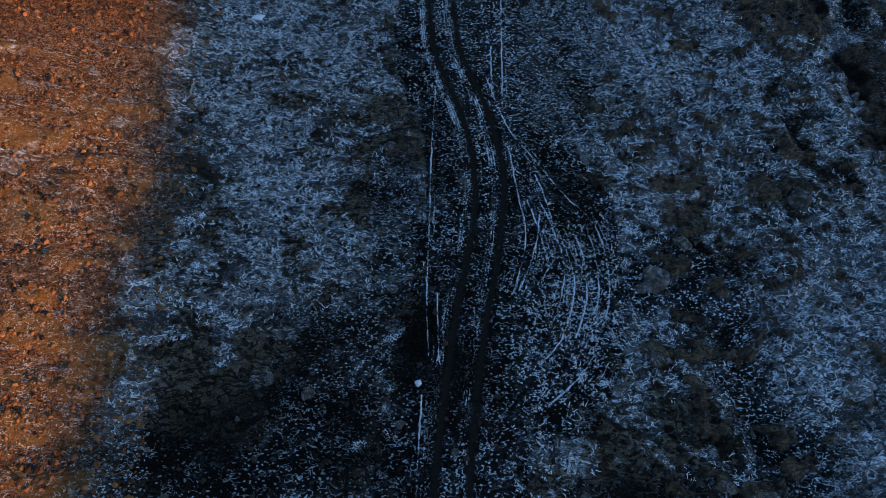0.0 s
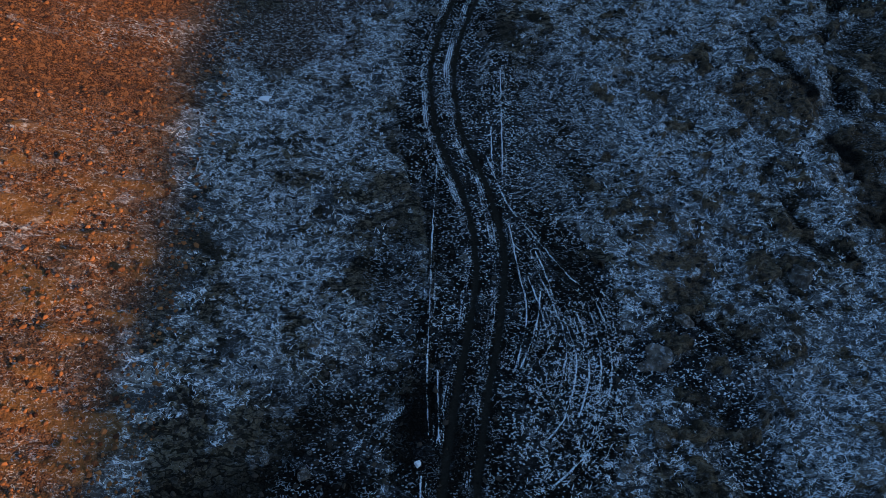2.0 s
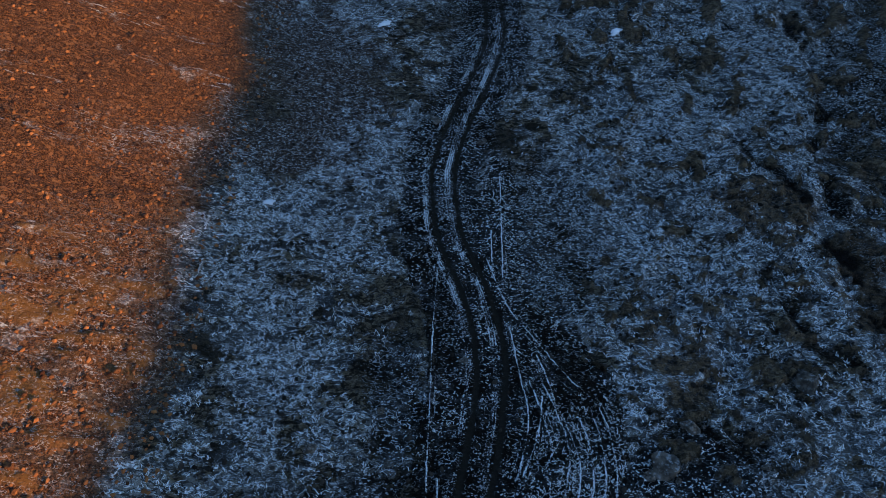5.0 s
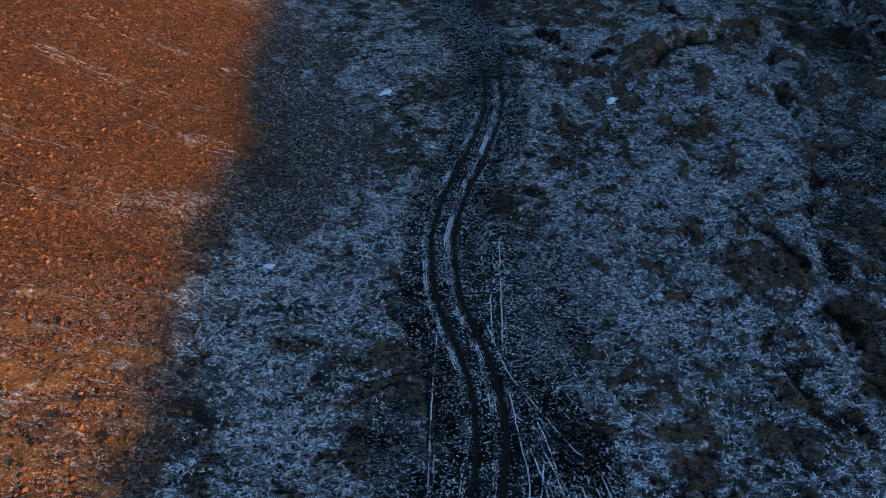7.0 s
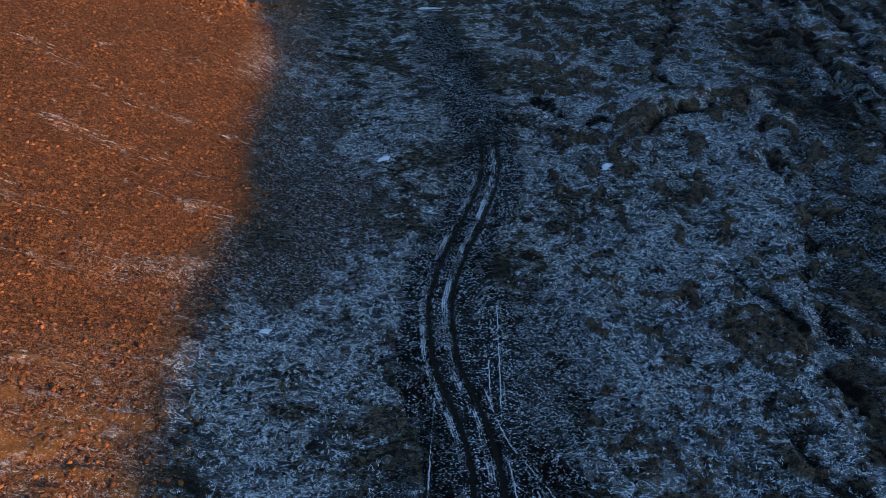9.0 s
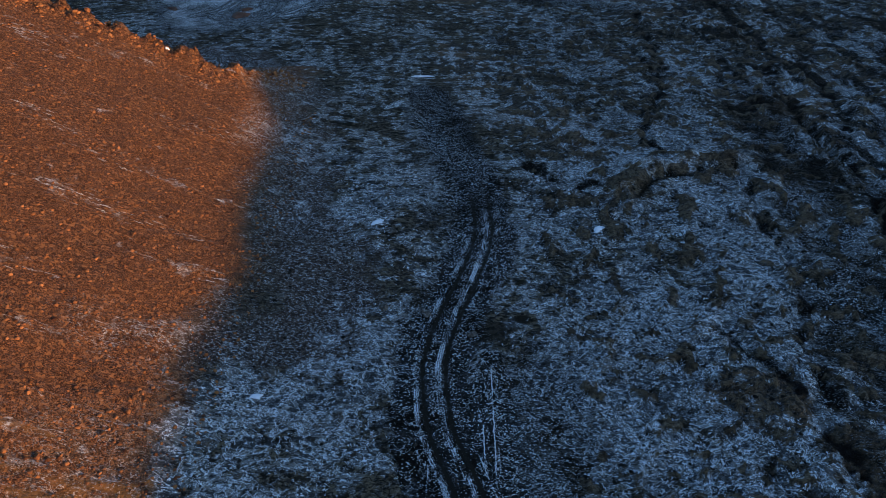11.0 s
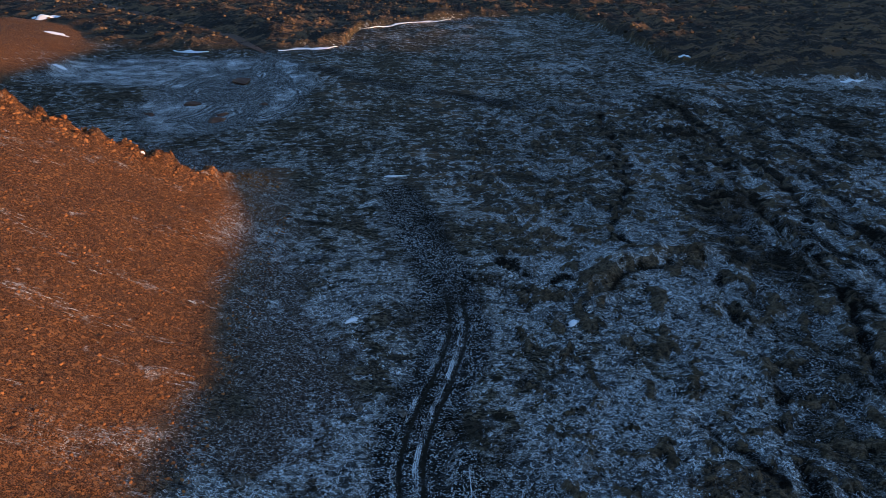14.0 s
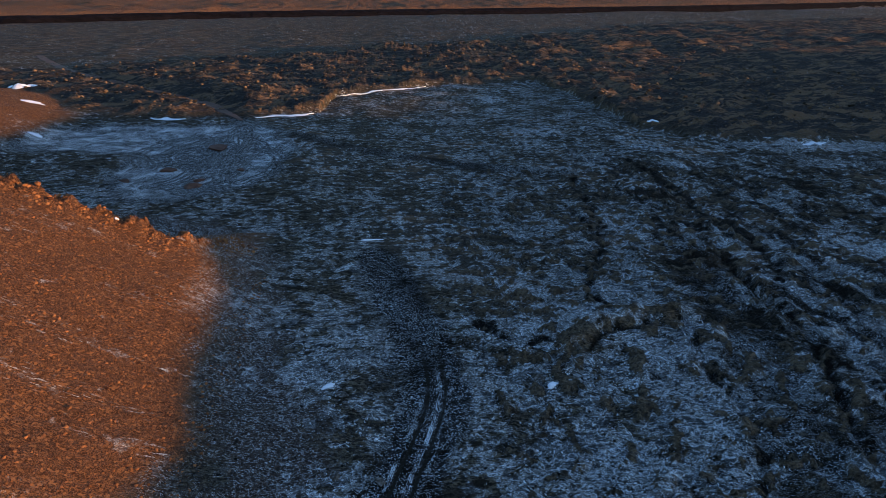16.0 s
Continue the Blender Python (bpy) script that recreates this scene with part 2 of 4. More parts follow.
def height(x, y):
    near = 1 - step(150, 260, np.hypot(x, y))
    wx, wy = x + 1.2 * fbm(x, y, 5, 3, 51), y + 1.2 * fbm(x, y, 5, 3, 52)
    track = along(x, y, TRACK)
    calm = 1 - 0.85 * np.exp(-(track / 3.2) ** 2)
    right = step(6, 13, x + 2 * fbm(x, y, 8, 2, 3))
    z = 0.28 * fbm(x, y, 9, 3, 11) * calm
    lumps = np.abs(fbm(wx, wy * 1.3, 2.6, 3, 13))
    z = z + (0.25 + 0.75 * right) * calm * near * (0.42 * lumps + 0.05 * fbm(x, y, 0.8, 3, 14))
    rough = step(30, 42, x + 3 * fbm(x, y, 12, 2, 15)) * step(35, 55, y + x * 0.3)
    z = z + rough * (0.8 * np.abs(fbm(wx * 1.0 - 0.2 * wy, wy * 0.45, 4.5, 5, 16, 0.6)) + 0.35 * np.abs(fbm(wx, wy, 1.3, 3, 19))) * near
    z = z - 0.15 * step(0.25, 0.6, patches(wx, wy, SAND)) + (0.42 * step(0.17, 0.34, mounds(x, y)) - 0.12 * step(0.10, 0.14, mounds(x, y))) * near * calm
    split = step(-0.05, 0.3, fbm(x, y, 5, 3, 17)) + 0.45
    for line in CRACKS_AND_SHADE:
        c = along(wx, wy, line)
        z = z - (0.24 * np.exp(-(c / 0.4) ** 2) - 0.16 * np.exp(-((c - 1.2) / 0.7) ** 2)) * split
    for line in GULLIES:
        c = along(wx, wy, line)
        z = z - 0.12 * np.exp(-(c / 1.0) ** 2) * split + 0.12 * np.exp(-((c - 2.6) / 1.0) ** 2)
    z = z + 1.25 * np.exp(-(along(wx, wy, BLUFF) / 1.5) ** 2) * (0.6 + np.abs(fbm(x, y, 4, 2, 18)))
    z = z - 0.25 * (1 - step(2.0, 4.4, along(wx, wy, RIVER)))
    pond = flat_pond(x, y)
    lava = far_lava(x, y) * (1 - 0.9 * np.exp(-(along(x, y, ROAD_LINE) / 4.5) ** 2))
    z = z * (1 - 0.8 * pond) - 0.8 * pond
    z = z + lava * (1.2 + 2.6 * np.abs(fbm(x, y * 0.8, 26, 5, 61, 0.6)) + 1.5 * np.maximum(0, fbm(x, y, 6.0, 4, 64, 0.65)) + 1.4 * fbm(x, y, 70, 3, 62) + 5.0 * step(280, 420, y) * np.abs(fbm(x, y, 55, 5, 65, 0.6)))
    z = z + step(60, 140, y) * 0.8 * fbm(x, y, 40, 3, 63)
    h = hill(x, y)
    d = hill_depth(x, y)
    on = step(-2, 4, d) * (y < 96)
    z = z * (1 - 0.75 * step(0.3, 3, h)) + h + on * (0.22 * np.abs(fbm(x * 0.4, y * 1.3, 1.6, 4, 71)) + 0.25 * fbm(x, y, 5, 3, 72))
    rim = np.exp(-((y - 82.5 - 6.5 * step(-25.0, -18.0, x)) / 2.6) ** 2) * step(4, 9, d)
    z = z + rim * 2.1 * np.maximum(fbm(x, y, 2.4, 5, 73, 0.65), -0.15)
    z = z + 0.12 * step(0.06, 0.18, lobes(x, y))
    z = z + second_hill(x, y) * (1 + 0.05 * fbm(x, y, 6, 3, 74))
    far = np.hypot(x, y)
    beyond = step(4, 40, y - scarp_line(x))
    z = z + 0.03 * np.clip(y - scarp_line(x) - 10, 0, 900) * (y > 300)
    z = z + beyond * (scarp_rise(x) + 7 * np.abs(fbm(x, y, 70, 4, 82))) + step(900, 1500, far) * 4 * fbm(x, y, 300, 3, 81)
    return z


def place(x, y, dz=0.0):
    return Vector((x, y, float(height(np.array([float(x)]), np.array([float(y)]))[0]) + dz))


# ---- materials ----
class Graph:
    """A small helper that writes node trees."""

    def __init__(self, name):
        self.material = bpy.data.materials.new(name)
        self.material.use_nodes = True
        self.tree = self.material.node_tree
        self.shader = self.tree.nodes["Principled BSDF"]

    def node(self, kind):
        return self.tree.nodes.new(kind)

    def put(self, value, socket):
        if isinstance(value, bpy.types.NodeSocket):
            self.tree.links.new(value, socket)
        else:
            socket.default_value = value

    def math(self, op, a, b=0.0, clamp=False):
        n = self.node("ShaderNodeMath")
        n.operation, n.use_clamp = op, clamp
        self.put(a, n.inputs[0])
        self.put(b, n.inputs[1])
        return n.outputs[0]

    def spread(self, v, a, b, low=0.0, high=1.0):
        n = self.node("ShaderNodeMapRange")
        n.interpolation_type = "SMOOTHSTEP"
        for k, value in enumerate((v, a, b, low, high)):
            self.put(value, n.inputs[k])
        return n.outputs[0]

    def mix(self, fac, a, b, kind="MIX"):
        n = self.node("ShaderNodeMix")
        n.data_type, n.blend_type = "RGBA", kind
        self.put(fac, n.inputs[0])
        self.put(a if isinstance(a, bpy.types.NodeSocket) else (*a, 1), n.inputs[6])
        self.put(b if isinstance(b, bpy.types.NodeSocket) else (*b, 1), n.inputs[7])
        return n.outputs[2]

    def coords(self, scale=(1, 1, 1), turn=0.0):
        c = self.node("ShaderNodeTexCoord")
        m = self.node("ShaderNodeMapping")
        m.inputs["Scale"].default_value = scale
        m.inputs["Rotation"].default_value = (0, 0, turn)
        self.tree.links.new(c.outputs["Object"], m.inputs[0])
        return m.outputs[0]

    def noise(self, scale, detail=4.0, rough=0.55, vector=None, warp=0.0):
        n = self.node("ShaderNodeTexNoise")
        n.inputs["Scale"].default_value, n.inputs["Detail"].default_value = scale, detail
        n.inputs["Roughness"].default_value, n.inputs["Distortion"].default_value = rough, warp
        self.tree.links.new(vector or self.coords(), n.inputs["Vector"])
        return n.outputs["Fac"]

    def cells(self, scale, vector=None, feature="F1"):
        n = self.node("ShaderNodeTexVoronoi")
        n.feature = feature
        n.inputs["Scale"].default_value = scale
        self.tree.links.new(vector or self.coords(), n.inputs["Vector"])
        return n.outputs["Distance"]

    def pick(self, scale, vector=None):
        """A chance value for each cell."""
        n = self.node("ShaderNodeTexVoronoi")
        n.feature = "F1"
        n.inputs["Scale"].default_value = scale
        self.tree.links.new(vector or self.coords(), n.inputs["Vector"])
        split = self.node("ShaderNodeSeparateColor")
        self.tree.links.new(n.outputs["Color"], split.inputs[0])
        return split.outputs[0]

    def warped(self, vector, scale, amount):
        """The coordinates shaken by a noise."""
        n = self.node("ShaderNodeTexNoise")
        n.inputs["Scale"].default_value, n.inputs["Detail"].default_value = scale, 2.0
        self.tree.links.new(vector, n.inputs["Vector"])
        shift = self.node("ShaderNodeVectorMath")
        shift.operation = "MULTIPLY_ADD"
        self.tree.links.new(n.outputs["Color"], shift.inputs[0])
        shift.inputs[1].default_value = (amount, amount, amount)
        self.tree.links.new(vector, shift.inputs[2])
        return shift.outputs[0]

    def attribute(self, name):
        n = self.node("ShaderNodeAttribute")
        n.attribute_name = name
        return n.outputs["Fac"]

    def finish(self, colour, rough=0.9, relief=None, depth=0.05, gloss=0.3):
        self.put(colour if isinstance(colour, bpy.types.NodeSocket) else (*colour, 1), self.shader.inputs["Base Color"])
        self.put(rough, self.shader.inputs["Roughness"])
        self.put(gloss, self.shader.inputs["Specular IOR Level"])
        if relief is not None:
            b = self.node("ShaderNodeBump")
            b.inputs["Distance"].default_value = depth
            self.put(relief, b.inputs["Height"])
            self.tree.links.new(b.outputs[0], self.shader.inputs["Normal"])
        return self.material


def ground_material():
    g = Graph("frosted_ground")
    sand, frost, red, ochre, lava, bare, brown, rut = (g.attribute(n) for n in ("sand", "frost", "red", "ochre", "lava", "bare", "brown", "rut"))
    flat = g.coords((0.75, 1.3, 0.8), 0.12)
    bent = g.warped(flat, 1.6, 0.5)
    bent_small = g.warped(g.coords((0.85, 1.2, 0.9)), 5.0, 0.22)
    slope = g.coords((0.28, 1.7, 0.28), 0.0)
    where = g.node("ShaderNodeSeparateXYZ")
    g.tree.links.new(g.coords(), where.inputs[0])
    away = g.spread(where.outputs[1], 35.0, 110.0)

    def band(v, a, b, c, d):
        """Between two levels of a field."""
        return g.math("MULTIPLY", g.spread(v, a, b), g.spread(v, c, d, 1.0, 0.0))

    def times(*values):
        out = values[0]
        for v in values[1:]:
            out = g.math("MULTIPLY", out, v)
        return out

    def most(*values):
        out = values[0]
        for v in values[1:]:
            out = g.math("MAXIMUM", out, v)
        return out

    def less(v, share=1.0):
        return g.math("SUBTRACT", 1.0, g.math("MULTIPLY", v, share))
    fine, mid, broad = g.noise(12.0, 3, 0.65), g.noise(2.6, 4, 0.65), g.noise(0.3, 4, 0.6)
    clump, curl, twig = g.noise(1.3, 2.5, 0.55, bent), g.noise(2.7, 1.5, 0.5, bent_small), g.noise(5.2, 1.5, 0.5, bent_small)
    block, heath = g.noise(0.42, 5, 0.66, flat), g.noise(0.13, 7, 0.72, flat)
    clods = g.pick(5.5, g.warped(g.coords((1.0, 1.05, 0.9)), 7.0, 0.12))
    # the bare surfaces: moss, sand, scoria, lava crust
    moss = g.mix(g.spread(mid, 0.37, 0.58), (0.018, 0.013, 0.008), (0.158, 0.116, 0.068))
    moss = g.mix(g.spread(broad, 0.42, 0.62, 0.0, 0.5), moss, (0.118, 0.098, 0.060))
    moss = g.mix(g.spread(fine, 0.38, 0.56, 0.45, 0.0), moss, (0.010, 0.008, 0.005))
    dark = g.mix(g.spread(fine, 0.42, 0.72), (0.003, 0.0025, 0.002), (0.017, 0.012, 0.009))
    dark = g.mix(g.math("MULTIPLY", rut, 0.8), dark, (0.024, 0.020, 0.015))
    scoria = g.mix(g.spread(fine, 0.40, 0.62), (0.034, 0.015, 0.008), (0.225, 0.098, 0.042))
    scoria = g.mix(g.spread(clods, 0.80, 0.97, 0.0, 0.7), scoria, (0.34, 0.145, 0.052))
    scoria = g.mix(g.spread(clods, 0.25, 0.08, 0.0, 0.6), scoria, (0.032, 0.014, 0.008))
    scoria = g.mix(g.spread(g.noise(1.1, 4, 0.65, slope), 0.5, 0.7, 0.0, 0.5), scoria, (0.10, 0.044, 0.022))
    dust = g.mix(g.spread(fine, 0.40, 0.62), (0.016, 0.010, 0.008), (0.120, 0.074, 0.052))
    crust = g.mix(g.spread(mid, 0.36, 0.58), (0.016, 0.011, 0.007), (0.190, 0.110, 0.054))
    crust = g.mix(g.spread(fine, 0.38, 0.6, 0.55, 0.0), crust, (0.012, 0.009, 0.007))
    crust = g.mix(times(g.spread(block, 0.53, 0.47, 0.0, 0.85), away), crust, (0.014, 0.011, 0.008))
    crust = g.mix(times(g.spread(heath, 0.52, 0.47, 0.0, 0.8), away), crust, (0.012, 0.010, 0.008))
    crust = g.mix(times(g.spread(heath, 0.53, 0.57, 0.0, 0.7), away), crust, (0.200, 0.108, 0.050))
    colour = g.mix(lava, moss, crust)
    bank = g.mix(g.spread(mid, 0.36, 0.56), (0.042, 0.028, 0.015), (0.150, 0.102, 0.056))
    colour = g.mix(brown, colour, g.mix(g.spread(fine, 0.36, 0.52, 0.5, 0.0), bank, (0.018, 0.012, 0.007)))
    # gaps between clumps and hollows: bare dark soil, their shade painted in with it
    gap = most(times(band(clump, 0.40, 0.44, 0.478, 0.490), 0.85), times(band(curl, 0.41, 0.44, 0.470, 0.482), 0.75),
               times(band(block, 0.40, 0.43, 0.455, 0.475), g.spread(away, 0.0, 1.0, 0.35, 0.8)), g.spread(block, 0.57, 0.595, 0.0, 0.9), g.spread(clump, 0.61, 0.64, 0.0, 0.9),
               times(band(heath, 0.42, 0.44, 0.46, 0.48), away, 0.6), g.spread(heath, 0.56, 0.585, 0.0, 0.75))
    gap = times(gap, less(red, 0.85), less(lava, 0.75), less(bare, 0.3), less(brown, 0.4))
    colour = g.mix(gap, colour, (0.005, 0.004, 0.003))
    colour = g.mix(sand, colour, dark)
    colour = g.mix(red, colour, scoria)
    colour = g.mix(g.math("MULTIPLY", bare, less(red)), colour, dust)
    colour = g.mix(times(bare, less(red), g.spread(twig, 0.47, 0.40, 0.0, 0.85)), colour, (0.012, 0.008, 0.007))
    colour = g.mix(g.math("MULTIPLY", ochre, g.spread(fine, 0.3, 0.5, 0.55, 1.0)), colour, (0.205, 0.096, 0.029))
    # rime: crooked threads on the rims of the clumps, specks on the sand, fur in the coldest places
    gate = g.math("ADD", g.math("MULTIPLY", g.noise(0.62, 5, 0.70), 1.25), g.math("MULTIPLY", frost, 0.50))
    some, more = g.spread(gate, 0.80, 0.93, 0.06, 1.0), g.spread(gate, 0.93, 1.08)
    breaks, breaks_small = g.spread(g.noise(2.1, 3, 0.65), 0.42, 0.52, 0.15, 1.0), g.spread(g.noise(5.5, 2, 0.6), 0.40, 0.54, 0.1, 1.0)
    thread = most(times(band(clump, 0.486, 0.495, 0.513, 0.526), breaks), times(band(curl, 0.476, 0.488, 0.512, 0.526), breaks_small), times(band(twig, 0.47, 0.487, 0.513, 0.53), breaks, 0.55),
                  times(band(block, 0.478, 0.485, 0.497, 0.505), breaks, 0.8))
    thread = times(thread, some)
    fur = times(g.spread(g.noise(20.0, 2, 0.6, flat), 0.48, 0.58), more, 0.32)
    on_moss = times(most(thread, fur, times(some, 0.15)), less(sand, 0.9), less(gap, 0.85))
    specks = times(g.spread(g.cells(5.4, bent_small), 0.22, 0.30, 1.0, 0.0), g.spread(mid, 0.37, 0.45))
    hooks = times(band(curl, 0.485, 0.493, 0.507, 0.517), g.spread(clump, 0.45, 0.51))
    on_sand = times(most(specks, hooks), g.spread(frost, 0.12, 0.65), less(red), sand, less(rut, 0.9))
    streak = times(g.spread(g.noise(2.2, 5, 0.7, slope), 0.58, 0.63), red, g.spread(frost, 0.05, 0.4), breaks_small)
    rime = most(times(most(on_moss, on_sand), less(red, 0.55)), times(streak, 0.75), times(band(twig, 0.56, 0.58, 0.60, 0.64), bare, breaks, 0.8))
    rime = most(rime, g.spread(g.math("ADD", g.math("MULTIPLY", g.noise(13.0, 3, 0.75), 0.8), g.math("MULTIPLY", g.attribute("rime"), 0.42)), 0.60, 0.70))
    colour = g.mix(rime, colour, (0.80, 0.87, 0.90))
    relief = g.math("ADD", g.math("ADD", mid, g.math("MULTIPLY", fine, 0.5)), g.math("ADD", g.math("MULTIPLY", rime, 0.2), g.math("MULTIPLY", red, g.math("ADD", g.math("MULTIPLY", clods, 0.6), g.math("MULTIPLY", fine, 0.45)))))
    relief = g.math("SUBTRACT", g.math("ADD", relief, g.math("MULTIPLY", g.math("MULTIPLY", block, lava), 7.0)), g.math("MULTIPLY", gap, 0.4))
    return g.finish(colour, 1.0, relief, 0.20, 0.04)


def stone_material(name, dark, light, rime=0.0):
    g = Graph(name)
    pick = g.node("ShaderNodeObjectInfo").outputs["Random"]
    n = g.noise(3.5, 6, 0.65)
    colour = g.mix(g.spread(n, 0.3, 0.7), dark, light)
    colour = g.mix(g.math("MULTIPLY", pick, 0.45), colour, dark)
    if rime:
        top = g.node("ShaderNodeNewGeometry").outputs["Normal"]
        sep = g.node("ShaderNodeSeparateXYZ")
        g.tree.links.new(top, sep.inputs[0])
        cover = g.math("MULTIPLY", g.spread(sep.outputs[2], 0.4, 0.95), g.spread(g.noise(6.0, 4, 0.7), 0.5, 0.65))
        colour = g.mix(g.math("MULTIPLY", cover, rime), colour, (0.6, 0.66, 0.7))
    return g.finish(colour, 0.85, g.math("ADD", n, g.math("MULTIPLY", g.noise(16.0, 4, 0.6), 0.3)), 0.06, 0.06)


GROUND = ground_material()
DARK_STONE = stone_material("dark_lava_stone", (0.030, 0.025, 0.020), (0.19, 0.160, 0.130), 0.3)
RED_STONE = stone_material("red_scoria_stone", (0.08, 0.030, 0.015), (0.34, 0.14, 0.052))


def snow_material():
    g = Graph("old_snow")
    n = g.noise(1.6, 5, 0.6)
    colour = g.mix(g.spread(n, 0.35, 0.7), (0.66, 0.70, 0.74), (0.82, 0.84, 0.86))
    return g.finish(colour, 0.6, n, 0.08, 0.4)


SNOW = snow_material()


# ---- the ground ----
def graded(start, end, fine_from, fine_to, fine, power):
    """Places along an axis, close together in the middle stretch and wider and wider apart beyond it."""
    out = list(np.arange(fine_from, fine_to, fine))
    v = out[-1]
    while v < end:
        v += fine * max(1.0, (abs(v) / abs(fine_to)) ** power)
        out.append(min(v, end))
    v = fine_from
    while v > start:
        v -= fine * max(1.0, (max(abs(v), 1) / max(abs(fine_from), 20)) ** power)
        out.insert(0, max(v, start))
    return np.array(out)


def marks(x, y):
    """What lies on the ground at each place."""
    wx, wy = x + 1.1 * fbm(x, y, 4, 4, 91, 0.6), y + 1.1 * fbm(x, y, 4, 4, 92, 0.6)
    d = hill_depth(x, y) + 1.5 * fbm(x, y, 6, 4, 93)
    track = along(wx, wy, TRACK)
    inside = (y > -5) & (y < 97)
    sand = np.clip(patches(wx, wy, SAND) + (1 - step(2.0, 3.4, track)), 0, 1)
    # cracks: the shade of their depth goes into the colour through the sand mark
    split = np.zeros(np.shape(x))
    for line in CRACKS_AND_SHADE:
        split = np.maximum(split, 1 - step(0.15, 0.75, along(wx, wy, line) / (0.85 + 0.010 * np.clip(y, 0, 140)) + 0.7 * fbm(x, y, 1.8, 4, 84, 0.6)))
    split = split * (0.35 + 0.65 * step(-0.2, 0.12, fbm(x, y, 3, 3, 80)))
    sand = np.maximum(sand, split)
    # gullies: dark sand, with the shade of their depth painted in
    deep = np.zeros(np.shape(x))
    ragged = 1.2 * fbm(x, y, 2.2, 3, 89)
    for line in GULLIES:
        deep = np.maximum(deep, 0.6 * (1 - step(0.4, 2.2, along(wx, wy, line) + ragged)))
    deep = deep * (0.25 + 0.75 * step(-0.12, 0.12, fbm(x, y * 0.6, 4, 4, 87, 0.65)))
    sand = np.maximum(sand, deep)
    ribs = step(34, 40, x + 3 * fbm(x, y, 12, 2, 15)) * step(34, 50, y) * (1 - step(120, 150, y))
    furrows = ribs * 0.85 * step(0.10, 0.18, fbm(wx + 0.12 * wy, wy * 0.22, 3.0, 4, 96, 0.65))
    sand = np.maximum(sand, furrows)
    river = (1 - step(2.0, 4.0, along(wx, wy, RIVER) + 1.8 * fbm(x, y, 3, 3, 86))) * (0.55 + 0.45 * step(32, 44, y))
    cushion = mounds(x, y)
    # ring round each cushion: shade of its underside, painted through the sand mark
    sand = np.maximum(sand, 0.75 * step(0.12, 0.15, cushion) * (1 - step(0.17, 0.20, cushion)))
    sand = np.maximum(sand, river * (0.45 + 0.45 * step(-0.15, 0.05, fbm(wx, wy * 0.6, 2.2, 4, 85, 0.6))))
    sand = np.maximum(sand, 0.8 * (1 - step(1.6, 3.6, along(wx, wy, ROAD_LINE))) * step(120, 135, y) * (1 - step(195, 205, y)))
    red = step(0.8, 4.8, d) * inside
    foot = (1 - step(5, 16, d)) * (1 - step(22, 33, y + 3 * fbm(x, y, 5, 3, 75)))
    red = red * (1 - 0.4 * foot * step(-0.1, 0.25, fbm(wx, wy * 1.4, 2.0, 4, 90, 0.6)))
    bare = (1 - step(1.5, 6.0, along(wx, wy, BARE) + 2.6 * fbm(x, y, 4, 5, 94, 0.65))) * step(33.0, 37.0, wy + 1.5 * fbm(x, y, 2, 3, 79)) * inside * 0.85
    brown = 1 - step(0.9, 1.9, along(wx, wy, BLUFF))
    apron = (1 - step(2.0, 6.0, along(wx, wy, APRON) + 2.0 * fbm(x, y, 5, 4, 76, 0.6))) * 0.85
    bare = np.maximum(np.maximum(bare, apron), 0.5 * foot * step(0.5, 2.5, d) * inside)
    lava = far_lava(x, y)
    lava = np.maximum(lava, 0.8 * step(0.15, 0.5, patches(wx, wy, [(12.5, 22, 3, 4, 0.5), (20, 33, 4, 3, 0.6), (25, 26, 4, 6, 0.5), (18, 15, 3, 3, 0.3)])))
    brown = np.maximum(brown, step(0.17, 0.23, cushion)) * (1 - lava)
    lava = np.maximum(lava, 0.7 * step(300, 420, y))
    second = step(0.4, 1.8, second_hill(x, y))
    frost = 0.55 + patches(wx, wy, FROST) - 0.22 * bare - 0.45 * np.maximum(lava, brown) - 0.28 * river + 0.5 * fbm(x * 0.8, y * 0.6 + 0.2 * x, 6, 4, 95, 0.55) + 0.12 * step(8, 14, x) * step(28, 40, y)
    low = (1 - step(5, 14, d)) * (1 - step(22, 34, y))
    frost = np.where(red > 0.05, frost * (1 - red) + red * (0.14 * low + 0.03 + 0.6 * np.maximum(0, fbm(x * 0.35, y * 1.2, 4, 4, 97))), frost)
    frost = frost * (1 - 0.75 * second) * (1 - 0.34 * step(65, 140, y)) * (1 - 0.3 * deep) * (1 - 0.7 * np.maximum(split, furrows)) * (1 - 0.1 * sand * step(48, 60, y)) * (1 - 0.85 * far_lava(x, y))
    red = np.clip(red + second, 0, 1)
    tongue = lobes(x, y)
    ochre = step(0.05, 0.11, tongue + 0.08 * fbm(x, y, 0.7, 3, 78)) * inside * (0.55 + 0.45 * step(-0.1, 0.2, fbm(x, y, 3, 2, 77)))
    frost = frost * (1 - 0.75 * step(0.5, 3, d) * low * inside) + 0.22 * np.exp(-((tongue + 0.08) / 0.08) ** 2) * inside
    bands = np.zeros(np.shape(x))
    for line in RIME_BANDS:
        bands = np.maximum(bands, 0.62 * np.exp(-(along(wx, wy, line) / (0.26 + 0.001 * np.maximum(y, 0))) ** 2) * step(-0.3, 0.15, fbm(x, y, 1.5, 3, 88)))
    pond = flat_pond(x, y)
    bands = np.maximum(bands, 0.34 * bare * (1 - foot))
    frost = np.clip(frost + 0.6 * pond, 0, 1)
